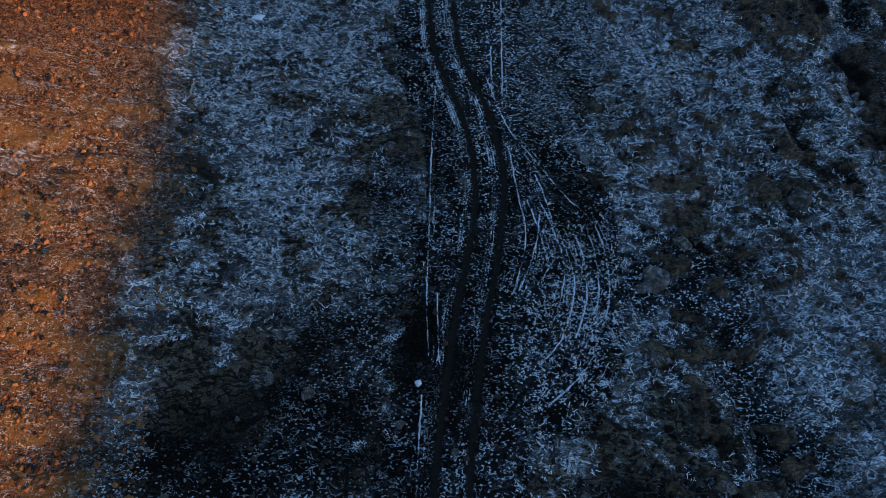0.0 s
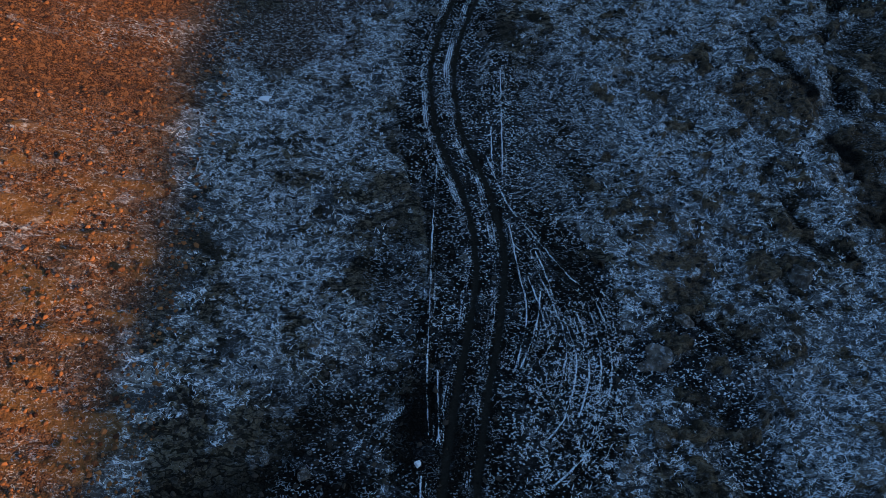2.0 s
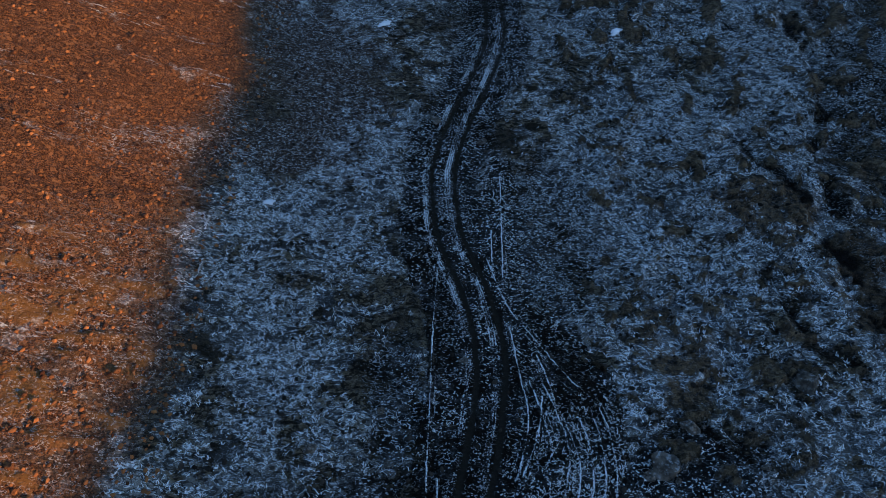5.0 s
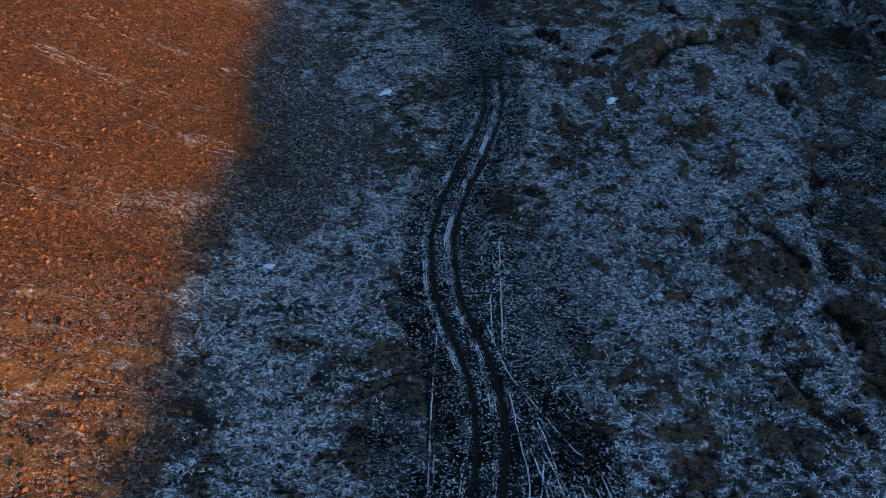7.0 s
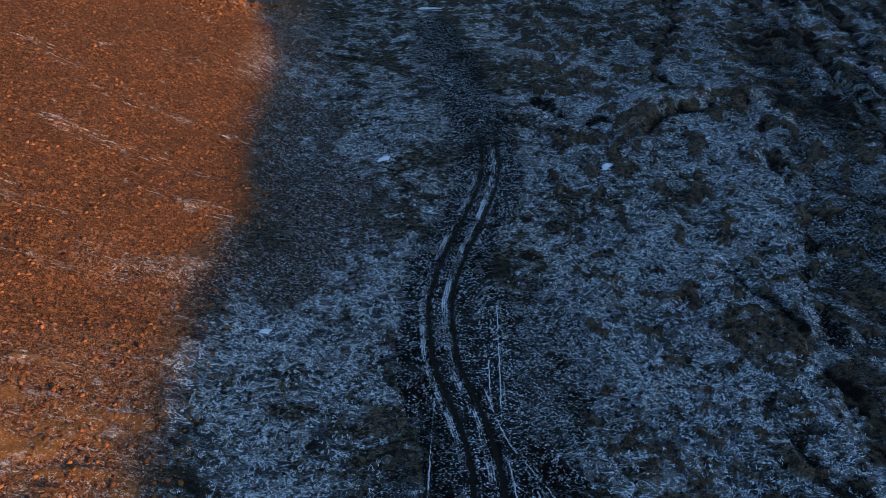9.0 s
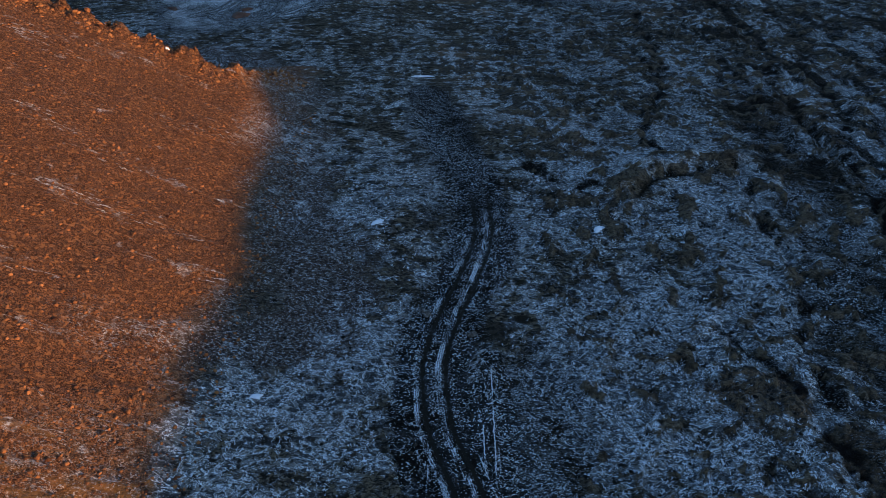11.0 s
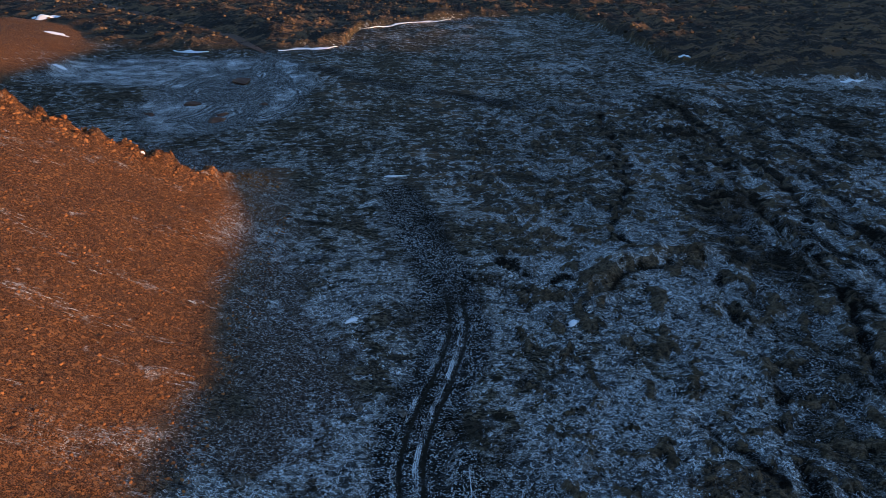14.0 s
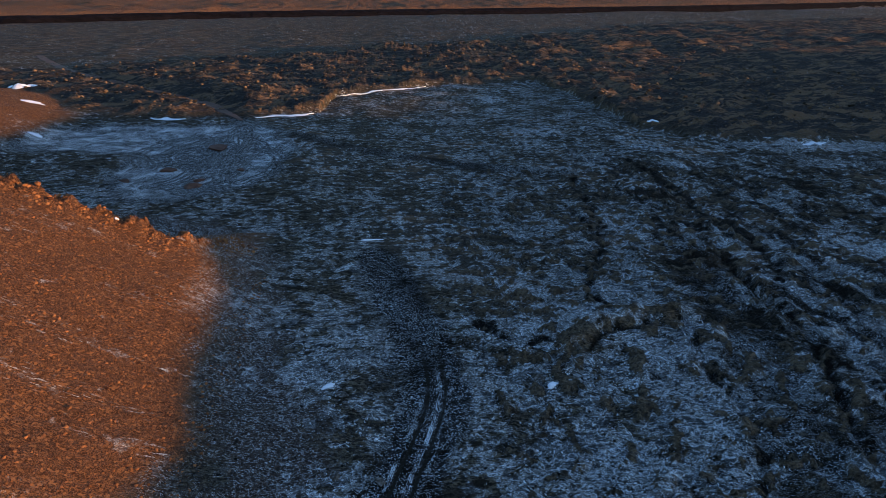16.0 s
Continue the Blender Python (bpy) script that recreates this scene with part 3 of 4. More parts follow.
    lava = np.maximum(lava, 0.7 * step(0.05, 0.3, fbm(x * 0.6 + 0.2 * y, y * 0.35, 9, 4, 98, 0.6)) * step(38, 80, y) * step(8, 20, x + 0.4 * np.maximum(y - 60, 0)) * (1 - pond))
    far = step(0, 40, y - scarp_line(x))
    red = np.maximum(red, far * 0.8)
    return {"sand": sand * (1 - 0.9 * brown) * (1 - red * 0.9) * (1 - pond), "frost": frost * (1 - far), "red": red, "ochre": ochre, "bare": bare, "brown": brown, "rut": np.zeros(np.shape(x)), "lava": lava * (1 - far), "rime": np.maximum(pond * 0.55, bands)}


def sheet(name, xs, ys, z, values, material, keep=None):
    """A grid mesh with its marks."""
    nx, ny = len(xs), len(ys)
    gx, gy = np.meshgrid(xs, ys)
    co = np.stack([gx.ravel(), gy.ravel(), z.ravel()], 1).astype(np.float32)
    i = np.arange(nx * ny).reshape(ny, nx)
    quads = np.stack([i[:-1, :-1].ravel(), i[:-1, 1:].ravel(), i[1:, 1:].ravel(), i[1:, :-1].ravel()], 1)
    if keep is not None:
        quads = quads[keep.ravel()[quads].any(axis=1)]
        used = np.unique(quads)
        back = np.zeros(nx * ny, np.int64)
        back[used] = np.arange(len(used))
        quads, co = back[quads], co[used]
        values = {k: v.ravel()[used] for k, v in values.items()}
    mesh = bpy.data.meshes.new(name)
    mesh.vertices.add(len(co))
    mesh.vertices.foreach_set("co", co.ravel())
    mesh.loops.add(quads.size)
    mesh.loops.foreach_set("vertex_index", quads.ravel().astype(np.int32))
    mesh.polygons.add(len(quads))
    mesh.polygons.foreach_set("loop_start", np.arange(0, quads.size, 4, dtype=np.int32))
    mesh.update(calc_edges=True)
    mesh.polygons.foreach_set("use_smooth", np.ones(len(quads), bool))
    for key, v in values.items():
        mesh.attributes.new(key, "FLOAT", "POINT").data.foreach_set("value", np.asarray(v, np.float32).ravel())
    mesh.materials.append(material)
    return new(name, mesh)


def corridor(x, y):
    """Inside the worn strip of the track and its turning place: above 0."""
    wx, wy = x + 0.5 * fbm(x, y, 3, 4, 101), y + 0.5 * fbm(x, y, 3, 4, 102)
    half = 3.5 - 1.5 * step(27, 42, wy) - 0.6 * step(52, 70, wy)
    inside = half - along(wx, wy, TRACK)
    turn = 1.0 - np.hypot((wx - 4.6) / 4.6, (wy - 16.5) / 9.5)
    spur = 1.0 - np.hypot((wx - 3.4) / 1.6, (wy - 31) / 9.0)
    return np.maximum(np.maximum(inside, turn * 4), spur * 2)


xs = graded(-4500, 4500, -26, 28, 0.19, 1.55)
ys = graded(-4000, 4800, 3, 44, 0.19, 1.35)
gx, gy = np.meshgrid(xs, ys)
ground_z = height(gx, gy)
sunk = step(0.0, 0.5, corridor(gx, gy)) * (gy < 92) * (gy > -6)
ground = sheet("ground", xs, ys, ground_z - 0.30 * sunk, marks(gx, gy), GROUND)
tagged(ground, "frosted moss, dark volcanic sand and red scoria slopes", "ground", kind="structure")


# ---- the dirt track: ruts pressed into dark sand, with rime lying in lines beside them ----
def rut(x, y):
    off = along(x + 0.06 * fbm(x, y, 1.5, 3, 111), y, TRACK)
    return off


tx, ty = np.arange(-4.6, 10.0, 0.052), np.concatenate([np.arange(-6.0, 3.0, 0.3), np.arange(3.0, 40, 0.085), np.arange(40, 92, 0.13)])
hx, hy = np.meshgrid(tx, ty)
body = corridor(hx, hy)
off = rut(hx, hy)
fade = 1 - step(52, 66, hy)
wheel = np.exp(-((off - 0.74 - 0.05 * fbm(hx, hy, 2.5, 2, 115)) / (0.17 + 0.04 * fbm(hx, hy, 1.2, 3, 116))) ** 2) * fade
shoulder = np.exp(-((off - 0.40) / 0.09) ** 2) + np.exp(-((off - 1.12) / 0.10) ** 2)
grain = fbm(hx, hy, 0.35, 3, 113)
track_z = height(hx, hy) + 0.02 - 0.35 * (1 - step(-0.10, 0.35, body)) - 0.05 * wheel * (1 - 0.5 * step(30, 48, hy)) + 0.03 * shoulder + 0.025 * grain
track_marks = marks(hx, hy)
broken = 0.62 + 0.38 * step(-0.25, 0.1, fbm(hx, hy * 0.5, 1.3, 4, 117, 0.6))
lines = np.zeros_like(off)
for line in SIDE_LINES:
    c = along(hx + 0.05 * fbm(hx, hy, 0.7, 3, 119), hy, line)
    lines = np.maximum(lines, np.exp(-(c / 0.055) ** 2))
    lines = np.maximum(lines, 0.7 * np.exp(-((c - 0.24) / 0.06) ** 2) * step(-0.1, 0.15, fbm(hx, hy * 0.4, 1.1, 3, 127)))
    track_z = track_z + 0.04 * np.exp(-(c / 0.12) ** 2) - 0.03 * np.exp(-((c - 0.3) / 0.12) ** 2)
bend = np.array(TRACK)
side_off = np.where(hx < np.interp(hy, bend[:, 1], bend[:, 0]), -off, off) + 0.04 * fbm(hx, hy, 1.6, 3, 133)
ribbing = 0.5 + 0.5 * np.cos(side_off * 2 * math.pi / 0.13)
edge_lines = np.zeros_like(off)
for near_edge, far_edge, amount in ((-1.42, -1.02, 0.85), (0.02, 0.46, 0.9), (1.06, 1.30, 0.6), (-0.50, -0.40, 0.6)):
    inside_strip = step(near_edge - 0.05, near_edge + 0.05, side_off) * (1 - step(far_edge - 0.05, far_edge + 0.05, side_off))
    edge_lines = np.maximum(edge_lines, amount * inside_strip * (0.45 + 0.55 * ribbing))
patchy = 0.68 + 0.32 * step(-0.15, 0.2, fbm(hx * 1.6, hy * 0.35, 1.1, 4, 129, 0.65))
edge_lines = edge_lines * (0.75 + 0.25 * step(18, 30, hy)) * patchy * fade
track_marks["rime"] = np.clip(np.maximum(np.maximum(lines * 0.9, edge_lines) * broken, track_marks["rime"]), 0, 1)
track_marks["sand"] = np.maximum(track_marks["sand"], step(-0.2, 0.5, body + 0.9 * fbm(hx, hy, 1.1, 4, 134, 0.6)) * 0.97)
track_marks["frost"] = track_marks["frost"] * (1 - 0.88 * wheel * (1 - 0.45 * step(30, 48, hy))) * (0.75 + 0.25 * step(18, 26, hy))
track_marks["rut"] = np.clip(wheel * 1.3, 0, 1)
dirt_track = sheet("dirt_track", tx, ty, track_z, track_marks, GROUND, keep=body > -0.15)
tagged(dirt_track, "dark sandy dirt track with wheel ruts and rime lines", "dirt track", kind="structure")


# ---- the ridge behind on the right that keeps the plain in shade ----
def shade_ridge():
    """A long low ridge, square to the sun, out of view."""
    reach, n, m = 150.0, 300, 24
    side = Vector((-SUN_WAY.y, SUN_WAY.x, 0))
    bm = bmesh.new()
    rows = []
    for i in range(n + 1):
        u = -260 + 1000 * i / n
        top = 1.0 + float(np.interp(u, [-60, 2, 14, 21, 31, 36, 45, 57, 63, 72, 98, 142, 175, 420, 480], [11.6, 11.4, 11.1, 11.7, 12.0, 12.5, 13.1, 13.2, 15.0, 18.5, 19.0, 18.6, 13.2, 12.6, 5.0]))
        top += 0.2 * noise.noise((u / 22, 0, 0)) + 0.2 * noise.noise((u / 5, 3, 0))
        top *= float(step(-260, -150, u) * (1 - step(600, 740, u)))
        row = []
        for j in range(m + 1):
            s = j / m * 2 - 1
            lift = (1 - abs(s) ** 1.3) * (1 + 0.06 * noise.noise((u / 9, s * 3, 7)) * (1 - abs(s)) * abs(s) * 4)
            p = SUN_WAY * (reach + s * 38) + side * u
            row.append(bm.verts.new((p.x, p.y, top * lift - 1.0)))
        rows.append(row)
    for a, b in zip(rows, rows[1:]):
        for j in range(m):
            bm.faces.new((a[j], a[j + 1], b[j + 1], b[j]))
    bmesh.ops.recalc_face_normals(bm, faces=bm.faces)
    mesh = bpy.data.meshes.new("ridge")
    bm.to_mesh(mesh)
    bm.free()
    mesh.materials.append(DARK_STONE)
    return tagged(new("ridge", mesh), "long low ridge of dark lava", "ridge", kind="structure")


shade_ridge()


# ---- stones ----
def stone_mesh(name, seed, material, squash=0.7, detail=3, rough=0.35):
    bm = bmesh.new()
    bmesh.ops.create_icosphere(bm, subdivisions=detail, radius=0.5)
    rnd = random.Random(seed)
    cuts = [(Vector((rnd.gauss(0, 1), rnd.gauss(0, 1), rnd.gauss(0, 0.8))).normalized(), rnd.uniform(0.22, 0.40)) for _ in range(11)]
    for v in bm.verts:
        for way, far in cuts:
            over = v.co.dot(way) - far
            if over > 0:
                v.co -= way * over * 0.97
        p = v.co * 3 + Vector((seed * 7.1, 0, 0))
        v.co *= 1 + rough * 0.35 * noise.noise(p) + rough * 0.18 * noise.noise(p * 2.7)
        v.co.z *= squash
        v.co.z += 0.18
    mesh = bpy.data.meshes.new(name)
    bm.to_mesh(mesh)
    bm.free()
    mesh.materials.append(material)
    return mesh


RED_STONES = [stone_mesh("red_stone", k, RED_STONE, 0.75, 2, 0.5) for k in range(6)]
DARK_STONES = [stone_mesh("dark_stone", 20 + k, DARK_STONE, 0.7, 2, 0.45) for k in range(6)]
BOULDERS = [stone_mesh("boulder", 40 + k, DARK_STONE, 0.65, 4, 0.5) for k in range(4)]


def set_stone(name, mesh, x, y, size, label, group, rnd, sink=0.0):
    ob = new(name, mesh)
    ob.matrix_basis = Matrix.Translation(place(x, y, -sink)) @ pose(0, 0, 0, rnd.uniform(-14, 14), rnd.uniform(-14, 14), rnd.uniform(0, 360)) \
        @ Matrix.Diagonal((size * rnd.uniform(0.85, 1.25), size * rnd.uniform(0.8, 1.1), size * rnd.uniform(0.75, 1.1), 1))
    return tagged(ob, label, "rock", group)


rnd = random.Random(4)
for k, (x, y, size) in enumerate([(10.4, 15.7, 1.9), (9.6, 15.2, 0.8), (18.6, 19.9, 1.5), (-6.2, 9.9, 0.8), (1.05, 21.4, 0.6), (-2.9, 23.6, 0.8), (12.0, 17.6, 1.0),
                                  (15.4, 23.2, 1.0), (-2.6, 15.7, 0.6), (0.5, 7.3, 0.5), (-5.8, 31.6, 1.0), (5.3, 31.6, 0.6), (-10.6, 35.1, 1.2), (-3.8, 42.6, 0.9),
                                  (2.6, 39.6, 0.8), (-0.6, 41.9, 1.1), (-3.7, 53.3, 1.3), (13.4, 54.8, 1.6), (-6.4, 16.3, 0.8), (8.1, 10.1, 0.7), (9.8, 11.4, 0.9)]):
    set_stone("boulder", BOULDERS[k % 4], x, y, size, "dark lava boulder half sunk in frosted moss", "boulders on the plain", rnd, 0.12 * size)


# ---- the frosted flat behind the hill, scribbled over by wheels ----
px, py = np.arange(-88.0, -12.0, 0.26), np.arange(108.0, 200.0, 0.36)
qx, qy = np.meshgrid(px, py)
pond = flat_pond(qx, qy)
LOOPS = [smooth_line(p) for p in (
    [(-34.1, 190), (-36.0, 165), (-35.9, 147), (-36.8, 133), (-41, 127)], [(-34.1, 186), (-31, 165), (-31.5, 150), (-30, 135), (-27, 122)],
    [(-40, 160), (-46, 153), (-44, 146), (-37, 143), (-31, 138)], [(-31, 172), (-26, 160), (-27, 150), (-33, 142)], [(-50, 170), (-44, 164), (-38, 158), (-34, 150)])]
wheel_rnd = random.Random(17)
for k in range(7):
    turn_x, turn_y, reach_x = wheel_rnd.uniform(-44, -26), wheel_rnd.uniform(122, 168), wheel_rnd.uniform(2.5, 6.0)
    LOOPS.append(smooth_line([(turn_x + reach_x * (1 + 0.12 * j) * math.cos(0.9 * j + k), turn_y + reach_x * (2.2 + 0.2 * j) * math.sin(0.9 * j + k)) for j in range(6)]))
swirl = np.zeros_like(qx)
for line in LOOPS:
    c = along(qx + 0.5 * fbm(qx, qy, 4, 2, 121), qy, line)
    swirl = np.maximum(swirl, (0.5 + 0.5 * np.cos(c * 2 * math.pi / 1.3)) ** 1.5 * (1 - step(1.2, 2.4, c)))
flat_marks = marks(qx, qy)
flat_marks["rime"] = np.clip(step(0.15, 0.6, pond) * (0.47 + 0.26 * fbm(qx, qy, 5, 6, 123, 0.7)) - 0.5 * swirl, 0, 1)
flat_marks["sand"] = np.maximum(flat_marks["sand"], 0.75 * step(0.1, 0.4, pond))
frosted_flat = sheet("frosted_flat", px, py, height(qx, qy) + 0.06 - 0.5 * (1 - step(0.08, 0.3, pond)) - 0.05 * swirl, flat_marks, GROUND, keep=pond > 0.06)
tagged(frosted_flat, "pale frosted flat scribbled with wheel tracks", "frozen flat", kind="structure")


# ---- strips laid over the ground ----
def strip(name, points, width, rise, material, across=6, rough=0.25, seed=0, dome=0.0, taper=False, step_length=0.8):
    """A ribbon with uneven edges that follows the ground along a line."""
    line = smooth_line(points, 10)
    spots, spare = [line[0]], 0.0
    for a, b in zip(line, line[1:]):
        spare += math.hypot(b[0] - a[0], b[1] - a[1])
        if spare > step_length:
            spots.append(b)
            spare = 0.0
    n = len(spots)
    grid = []
    for i, (x, y) in enumerate(spots):
        ax, ay = spots[max(i - 1, 0)]
        bx, by = spots[min(i + 1, n - 1)]
        length = math.hypot(bx - ax, by - ay) or 1
        nx, ny = -(by - ay) / length, (bx - ax) / length
        w = width * min(1.0, 0.1 + 5 * (1 - i / n)) * (math.sin(math.pi * min(max(i / (n - 1), 0.02), 0.98)) ** 0.5 if taper else 1.0)
        for j in range(across + 1):
            s = j / across * 2 - 1
            e = 1 + rough * noise.noise((i * 0.35, s * 2 + seed, seed * 3.3)) * 2
            grid.append((x + nx * s * w / 2 * e, y + ny * s * w / 2 * e, dome * (1 - s * s) - (0.25 if abs(s) > 0.99 else 0.0)))
    grid = np.array(grid)
    z = height(grid[:, 0], grid[:, 1]) + rise + grid[:, 2]
    mesh = bpy.data.meshes.new(name)
    k = across + 1
    mesh.from_pydata([(a, b, c) for (a, b, _), c in zip(grid.tolist(), z.tolist())], [],
                     [(i * k + j, i * k + j + 1, (i + 1) * k + j + 1, (i + 1) * k + j) for i in range(n - 1) for j in range(across)])
    mesh.polygons.foreach_set("use_smooth", np.ones(len(mesh.polygons), bool))
    mesh.materials.append(material)
    return new(name, mesh)


def road_material():
    g = Graph("red_gravel_road")
    n, b = g.noise(2.5, 5, 0.65), g.noise(0.2, 3)
    colour = g.mix(g.spread(n, 0.3, 0.7), (0.060, 0.028, 0.019), (0.150, 0.072, 0.046))
    return g.finish(g.mix(g.spread(b, 0.4, 0.65, 0.0, 0.6), colour, (0.09, 0.048, 0.032)), 0.9, n, 0.1, 0.2)


ROAD = road_material()
tagged(strip("gravel_road", ROAD_LINE[:18:4], 4.2, 0.12, ROAD, 8, 0.12, 3),
       "reddish gravel road running through the lava field", "road", kind="structure")


def scarp():
    """The long dark step in the land far off."""
    g = Graph("scarp_painted_shade")
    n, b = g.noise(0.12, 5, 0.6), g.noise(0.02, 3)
    # the near-black base colour stands in for shade on the scarp's face
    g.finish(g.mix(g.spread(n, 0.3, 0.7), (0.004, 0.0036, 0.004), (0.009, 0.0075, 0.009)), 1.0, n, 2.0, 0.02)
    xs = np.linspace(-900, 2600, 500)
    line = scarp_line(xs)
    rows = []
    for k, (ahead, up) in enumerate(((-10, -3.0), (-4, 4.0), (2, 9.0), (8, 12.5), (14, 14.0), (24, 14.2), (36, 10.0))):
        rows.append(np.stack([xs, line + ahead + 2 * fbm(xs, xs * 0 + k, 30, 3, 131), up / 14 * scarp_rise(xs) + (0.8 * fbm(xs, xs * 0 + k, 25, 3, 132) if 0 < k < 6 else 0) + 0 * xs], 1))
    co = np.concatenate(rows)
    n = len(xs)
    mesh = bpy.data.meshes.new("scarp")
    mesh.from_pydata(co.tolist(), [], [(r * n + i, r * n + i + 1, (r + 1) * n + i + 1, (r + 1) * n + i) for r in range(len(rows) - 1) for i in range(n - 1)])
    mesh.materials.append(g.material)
    return tagged(new("scarp", mesh), "long scarp at the edge of the plain, its shade painted in", "scarp", kind="structure")


scarp()


# ---- snow that has stayed in hollows ----
def snow_patch(x, y, long, wide, turn, seed, thick=0.14, label="small patch of old snow in a hollow of the moss"):
    bm = bmesh.new()
    rings, n = 6, 28
    centre = place(x, y)
    c, s = math.cos(radians(turn)), math.sin(radians(turn))
    spots = []
    for r in range(rings + 1):
        for k in range(n):
            a = 2 * math.pi * k / n
            edge = 1 + 0.45 * noise.noise((math.cos(a) * 1.3 + seed * 5, math.sin(a) * 1.3, 0)) + 0.22 * noise.noise((math.cos(a) * 4, math.sin(a) * 4, seed))
            q = r / rings * edge
            lx, ly = math.cos(a) * q * long / 2, math.sin(a) * q * wide / 2
            spots.append((x + lx * c - ly * s, y + lx * s + ly * c, thick * (1 - (r / rings) ** 3) - (0.12 if r == rings else 0.0)))
    p = np.array(spots)
    z = height(p[:, 0], p[:, 1])
    low = np.median(z)
    z = np.minimum(z, low + 0.25) * 0.5 + z * 0.5 + p[:, 2] + 0.03
    verts = [bm.verts.new((a - centre.x, b - centre.y, d - centre.z)) for (a, b, _), d in zip(p.tolist(), z.tolist())]
    for r in range(rings):
        for k in range(n):
            quad = [verts[r * n + k], verts[r * n + (k + 1) % n], verts[(r + 1) * n + (k + 1) % n], verts[(r + 1) * n + k]]
            bm.faces.new(quad)
    bmesh.ops.remove_doubles(bm, verts=bm.verts, dist=0.0005)
    mesh = bpy.data.meshes.new("snow_patch")
    bm.to_mesh(mesh)
    bm.free()
    mesh.polygons.foreach_set("use_smooth", np.ones(len(mesh.polygons), bool))
    mesh.materials.append(SNOW)
    ob = new("snow_patch", mesh)
    ob.location = centre
    return tagged(ob, label, "snow", "snow patches")


for k, (x, y, long, wide, turn) in enumerate([(-11.0, 33.1, 0.75, 0.5, 10), (-5.0, 54.9, 1.3, 0.8, 30), (14.2, 53.8, 1.2, 0.7, 40), (13.9, 53.2, 0.6, 0.4, 10), (-1.8, 93.8, 3.4, 0.5, 5),
                                              (-30.0, 81.0, 0.5, 0.35, 0), (69.0, 179.4, 3.6, 1.8, 10), (96.3, 152.8, 6, 1.3, 5), (-79.2, 172.4, 4.5, 1.8, -20), 
                                              (-93, 203, 8, 3.6, 20), (-113, 244, 9, 4.5, 10)]):
    far = y > 100
    snow_patch(x, y, long, wide, turn, k + 1, 0.18 if far else 0.10, "bank of old snow lying against the lava" if far else "small patch of old snow in a hollow of the moss")
block = new("ice_block", stone_mesh("ice_block", 77, SNOW, 0.8, 3, 0.4))
block.matrix_basis = Matrix.Translation(place(-1.15, 10.35, 0.02)) @ pose(0, 0, 0, 5, 4, 30) @ Matrix.Diagonal((0.5, 0.42, 0.4, 1))
tagged(block, "white lump of snow beside the wheel track", "snow lump")


def lava_foot(x):
    """Where the plain ends at the lava field."""
    y = np.arange(170.0, 300.0, 0.5)
    return float(y[np.argmax(far_lava(np.full(y.shape, float(x)), y) > 0.12)])


for ends, width in (((-33, -18), 1.5), ((-13, 16), 1.3), ((-60, -50), 1.8)):
    tagged(strip("snow_drift", [(x, lava_foot(x) - 1.0) for x in np.linspace(*ends, 6)], width, 0.06, SNOW, 6, 0.6, 5, 0.12, True),
           "white snow drift along the foot of the lava field", "snow drift", "snow drifts")


# ---- stones, the nearest as things and the smallest as stuff ----
rnd = random.Random(9)


def rim_y(x):
    return 82.0 + 6.5 * float(step(-25.0, -18.0, x))


count = 0
while count < 120:
    x = rnd.uniform(-58, -17.5)
    y = rim_y(x) + rnd.gauss(-1.2, 1.3)
    size = 0.25 + 0.6 * rnd.random() ** 3
    set_stone("red_rock", RED_STONES[count % 6], x, y, size, "orange red scoria rock on the crest of the hill", "rocks along the crest", rnd, 0.32 * size)
    count += 1
count = 0
while count < 170:
    y = 5 + 70 * rnd.random() ** 1.3
    x = -13.5 - rnd.random() ** 1.2 * (8 + 0.45 * y)
    size = 0.16 + 0.42 * rnd.random() ** 3
    set_stone("red_rock", RED_STONES[count % 6], x, y, size, "small orange red scoria rock on the bare slope", "rocks on the red slope", rnd, 0.16 * size)
    count += 1
count = 0
while count < 150:
    y = 4 + 60 * rnd.random() ** 1.2
    x = rnd.uniform(-13, 12 + 0.45 * y)
    if abs(x - 1.5) < 2.6 and y < 60:
        continue
    size = 0.22 + 0.55 * rnd.random() ** 3
    set_stone("lava_rock", DARK_STONES[count % 6], x, y, size, "small dark lava rock lying in frosted moss", "rocks on the plain", rnd, 0.15 * size)
    count += 1


def pebbles(name, label, n, spot, material, low, high, seed, lift=0.12):
    """Many small stones in one mesh."""
    r = random.Random(seed)
    base = bmesh.new()
    bmesh.ops.create_icosphere(base, subdivisions=1, radius=0.5)
    shape = np.array([v.co[:] for v in base.verts])
    faces = np.array([[v.index for v in f.verts] for f in base.faces])
    base.free()
    dots = np.array([spot(r) for _ in range(n)])
    z = height(dots[:, 0], dots[:, 1])
    gen = np.random.RandomState(seed)
    size = low + (high - low) * gen.rand(n) ** 3
    turn = gen.rand(n) * 6.283
    warp = 1 + 0.35 * (gen.rand(n, len(shape)) - 0.5) * 2
    local = shape[None] * warp[..., None] * size[:, None, None] * np.array([1.15, 0.9, 0.7])
    c, s = np.cos(turn)[:, None], np.sin(turn)[:, None]
    co = np.stack([local[..., 0] * c - local[..., 1] * s + dots[:, 0:1], local[..., 0] * s + local[..., 1] * c + dots[:, 1:2], local[..., 2] + (z + size * lift)[:, None]], -1).reshape(-1, 3)
    tris = (faces[None] + (np.arange(n) * len(shape))[:, None, None]).reshape(-1, 3)
    mesh = bpy.data.meshes.new(name)
    mesh.from_pydata(co.tolist(), [], tris.tolist())
    mesh.materials.append(material)
    return tagged(new(name, mesh), label, "stones", kind="stuff")


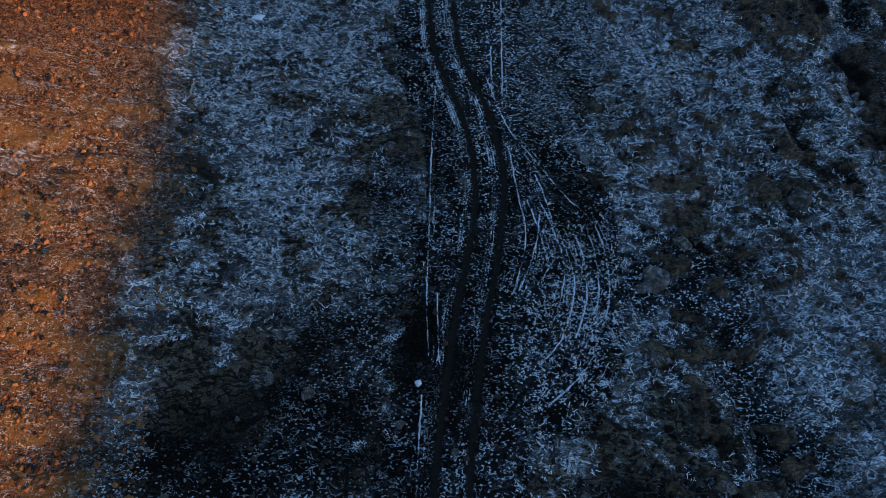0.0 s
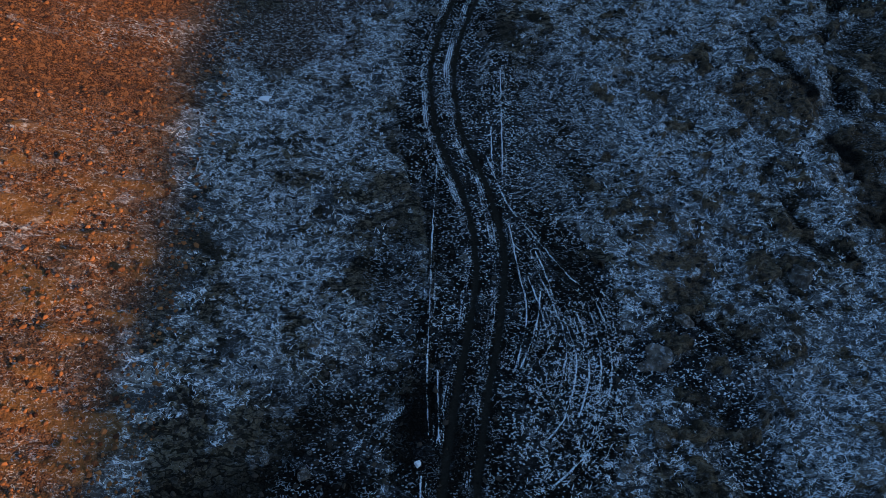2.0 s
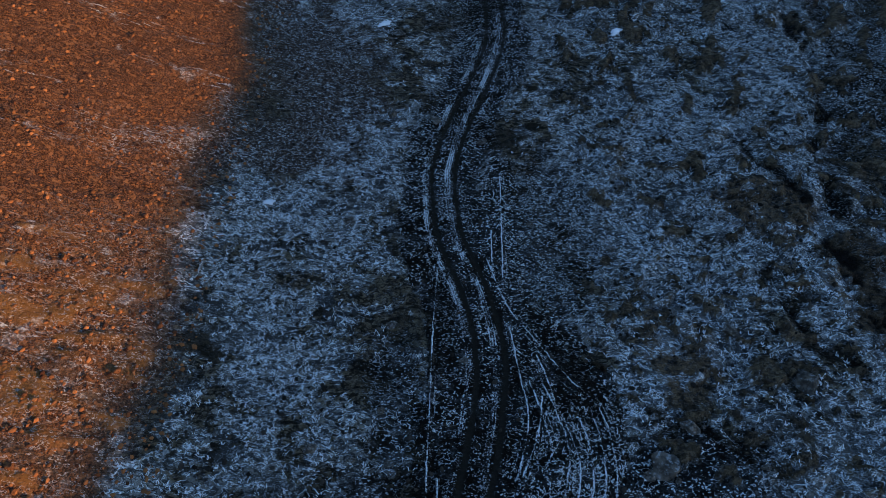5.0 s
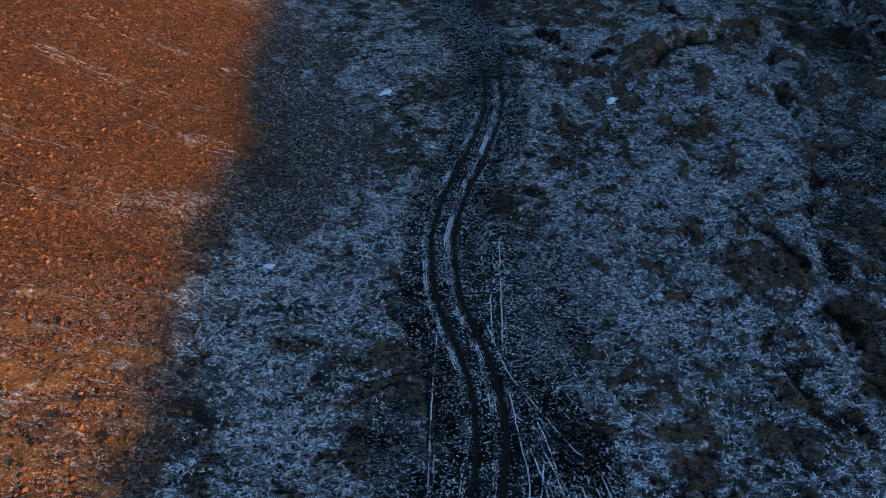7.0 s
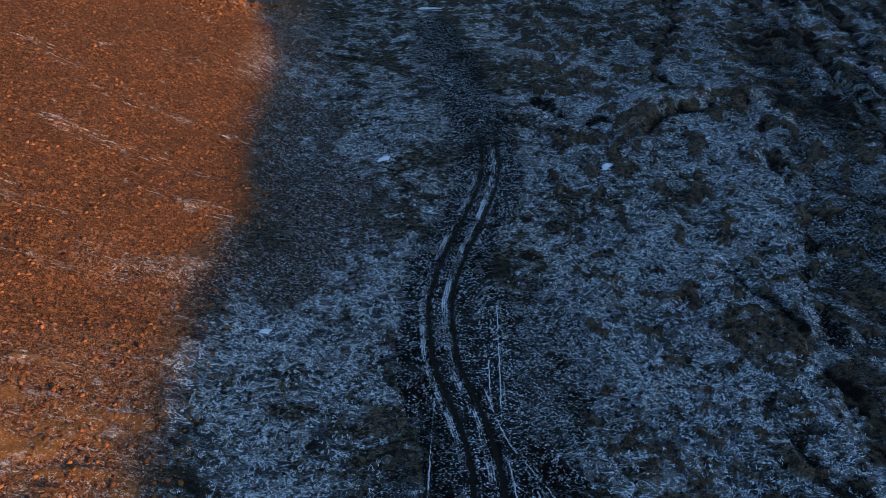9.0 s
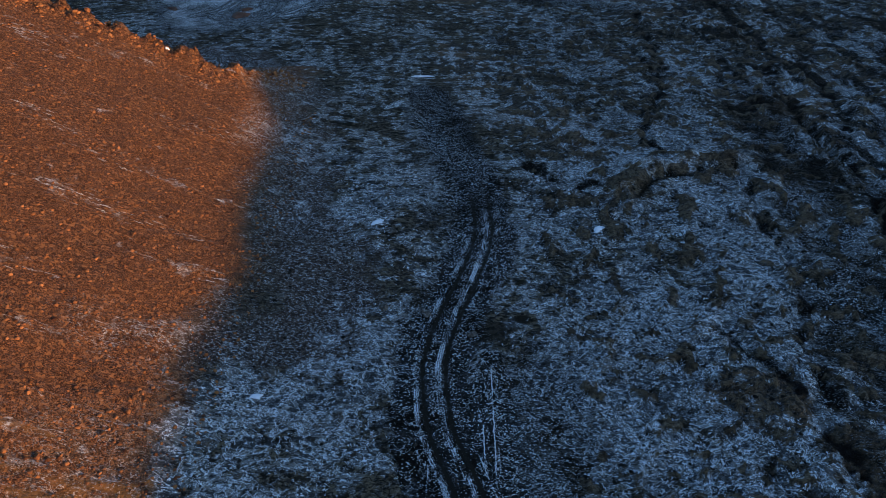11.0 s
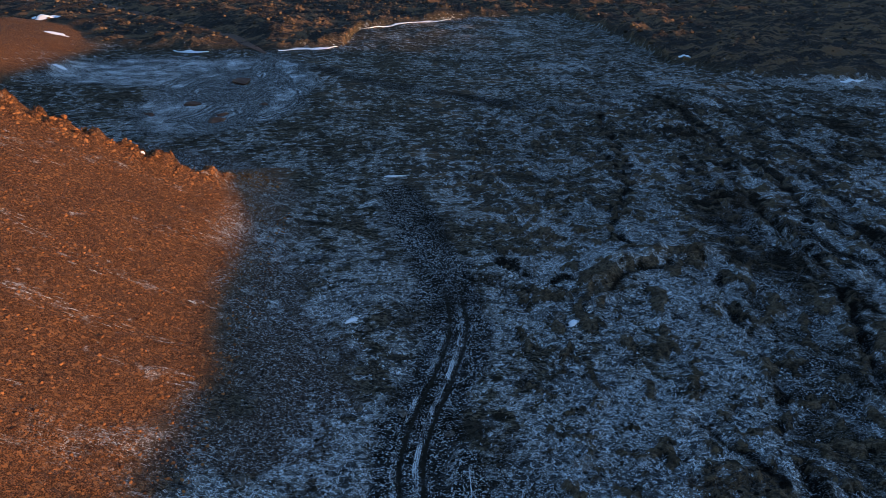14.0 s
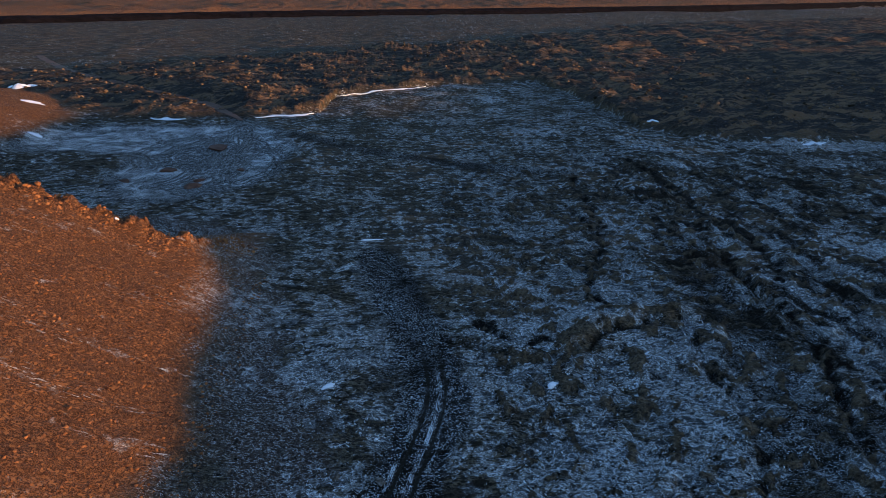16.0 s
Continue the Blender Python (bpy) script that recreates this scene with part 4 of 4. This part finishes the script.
def tuft_material():
    g = Graph("rimed_grass")
    pick = g.node("ShaderNodeNewGeometry").outputs["Random Per Island"]
    colour = g.mix(g.spread(pick, 0.25, 0.45), (0.075, 0.065, 0.035), (0.82, 0.86, 0.88))
    return g.finish(colour, 0.9, None, 0.01, 0.1)


def tufts(n, seed):
    """Bent blades of grass furred with rime, in one mesh."""
    gen = np.random.RandomState(seed)
    y = 4 + 62 * gen.rand(n * 3) ** 1.25
    x = -13 + gen.rand(n * 3) * (26 + 0.5 * y)
    m = marks(x, y)
    keep = gen.rand(n * 3) < np.clip(m["frost"] - 0.35, 0, 1) * 2.2 * (1 - m["sand"]) * (1 - m["red"])
    x, y = x[keep][:n], y[keep][:n]
    n = len(x)
    blades = 6
    z = np.repeat(height(x, y), blades)
    cx, cy = np.repeat(x, blades) + gen.randn(n * blades) * 0.05, np.repeat(y, blades) + gen.randn(n * blades) * 0.05
    a = gen.rand(n * blades) * 6.283
    long, wide = 0.07 + 0.17 * gen.rand(n * blades), 0.008 + 0.011 * gen.rand(n * blades)
    ux, uy = np.cos(a), np.sin(a)
    bend = a + gen.randn(n * blades) * 0.5
    p = [np.stack([cx - uy * wide, cy + ux * wide, z + 0.02], 1), np.stack([cx + uy * wide, cy - ux * wide, z + 0.02], 1),
         np.stack([cx + ux * long * 0.5 + uy * wide, cy + uy * long * 0.5 - ux * wide, z + 0.10], 1),
         np.stack([cx + ux * long * 0.5 - uy * wide, cy + uy * long * 0.5 + ux * wide, z + 0.10], 1),
         np.stack([cx + ux * long * 0.5 + np.cos(bend) * long * 0.6, cy + uy * long * 0.5 + np.sin(bend) * long * 0.6, z + 0.07], 1)]
    co = np.stack(p, 1).reshape(-1, 3)
    base = (np.arange(n * blades) * 5)[:, None]
    faces = [tuple(f) for f in (base + np.array([[0, 1, 2, 3]])).tolist()] + [tuple(f) for f in (base + np.array([[3, 2, 4]])).tolist()]
    mesh = bpy.data.meshes.new("grass_tufts")
    mesh.from_pydata(co.tolist(), [], faces)
    mesh.materials.append(tuft_material())
    return tagged(new("grass_tufts", mesh), "rimed grass tufts growing through the moss", "grass", kind="stuff")


tufts(7000, 31)


def earth_mound(x, y, size, seed):
    mesh = stone_mesh("earth_mound", seed, ROAD, 0.35, 4, 0.5)
    ob = new("earth_mound", mesh)
    ob.matrix_basis = Matrix.Translation(place(x, y, -0.1 * size)) @ pose(0, 0, 0, 0, 0, seed * 50) @ Matrix.Diagonal((size * 1.3, size, size * 0.9, 1))
    return tagged(ob, "low reddish earth mound on the frosted flat", "earth mound", "earth mounds")


for k, (x, y, size) in enumerate([(-35.6, 159.6, 5.0), (-40.4, 139.0, 3.2), (-33.2, 130.6, 2.4), (-32.7, 126.5, 3.4), (-46.0, 131.0, 2.2), (-27.0, 138.0, 1.8)]):
    earth_mound(x, y, size, 60 + k)


def loose_material(name, dark, light):
    g = Graph(name)
    pick = g.node("ShaderNodeNewGeometry").outputs["Random Per Island"]
    return g.finish(g.mix(pick, dark, light), 0.9, g.noise(14.0, 4, 0.6), 0.03, 0.05)


pebbles("scoria_stones", "loose red and orange scoria stones", 9000, lambda r: (lambda y: (-13.0 - r.random() ** 1.1 * (10 + 0.5 * y), y))(4 + 76 * r.random() ** 1.2),
        loose_material("loose_scoria", (0.05, 0.020, 0.012), (0.38, 0.15, 0.055)), 0.07, 0.30, 5)
pebbles("crest_stones", "broken red scoria along the crest", 1500, lambda r: (lambda x: (x, rim_y(x) + r.gauss(-1.6, 1.6)))(r.uniform(-60, -16)),
        loose_material("crest_scoria", (0.07, 0.028, 0.015), (0.36, 0.15, 0.055)), 0.12, 0.6, 6, -0.12)
pebbles("lava_stones", "loose dark lava stones in sand and moss", 4000, lambda r: (lambda y: (r.uniform(-13, 12 + 0.4 * y), y))(4 + 60 * r.random() ** 1.3),
        loose_material("loose_lava", (0.008, 0.007, 0.006), (0.055, 0.045, 0.036)), 0.07, 0.3, 7)


def belt(r):
    """A place in the far lava field."""
    while True:
        x, y = r.uniform(-135, 190), r.uniform(165, 520)
        if float(far_lava(np.array([x]), np.array([y]))[0]) > 0.6 and r.random() < 1.2 - y / 520:
            return x, y


pebbles("lava_blocks", "broken brown lava blocks on the far field", 5500, belt, loose_material("brown_lava", (0.025, 0.019, 0.014), (0.17, 0.110, 0.065)), 0.25, 1.5, 8)
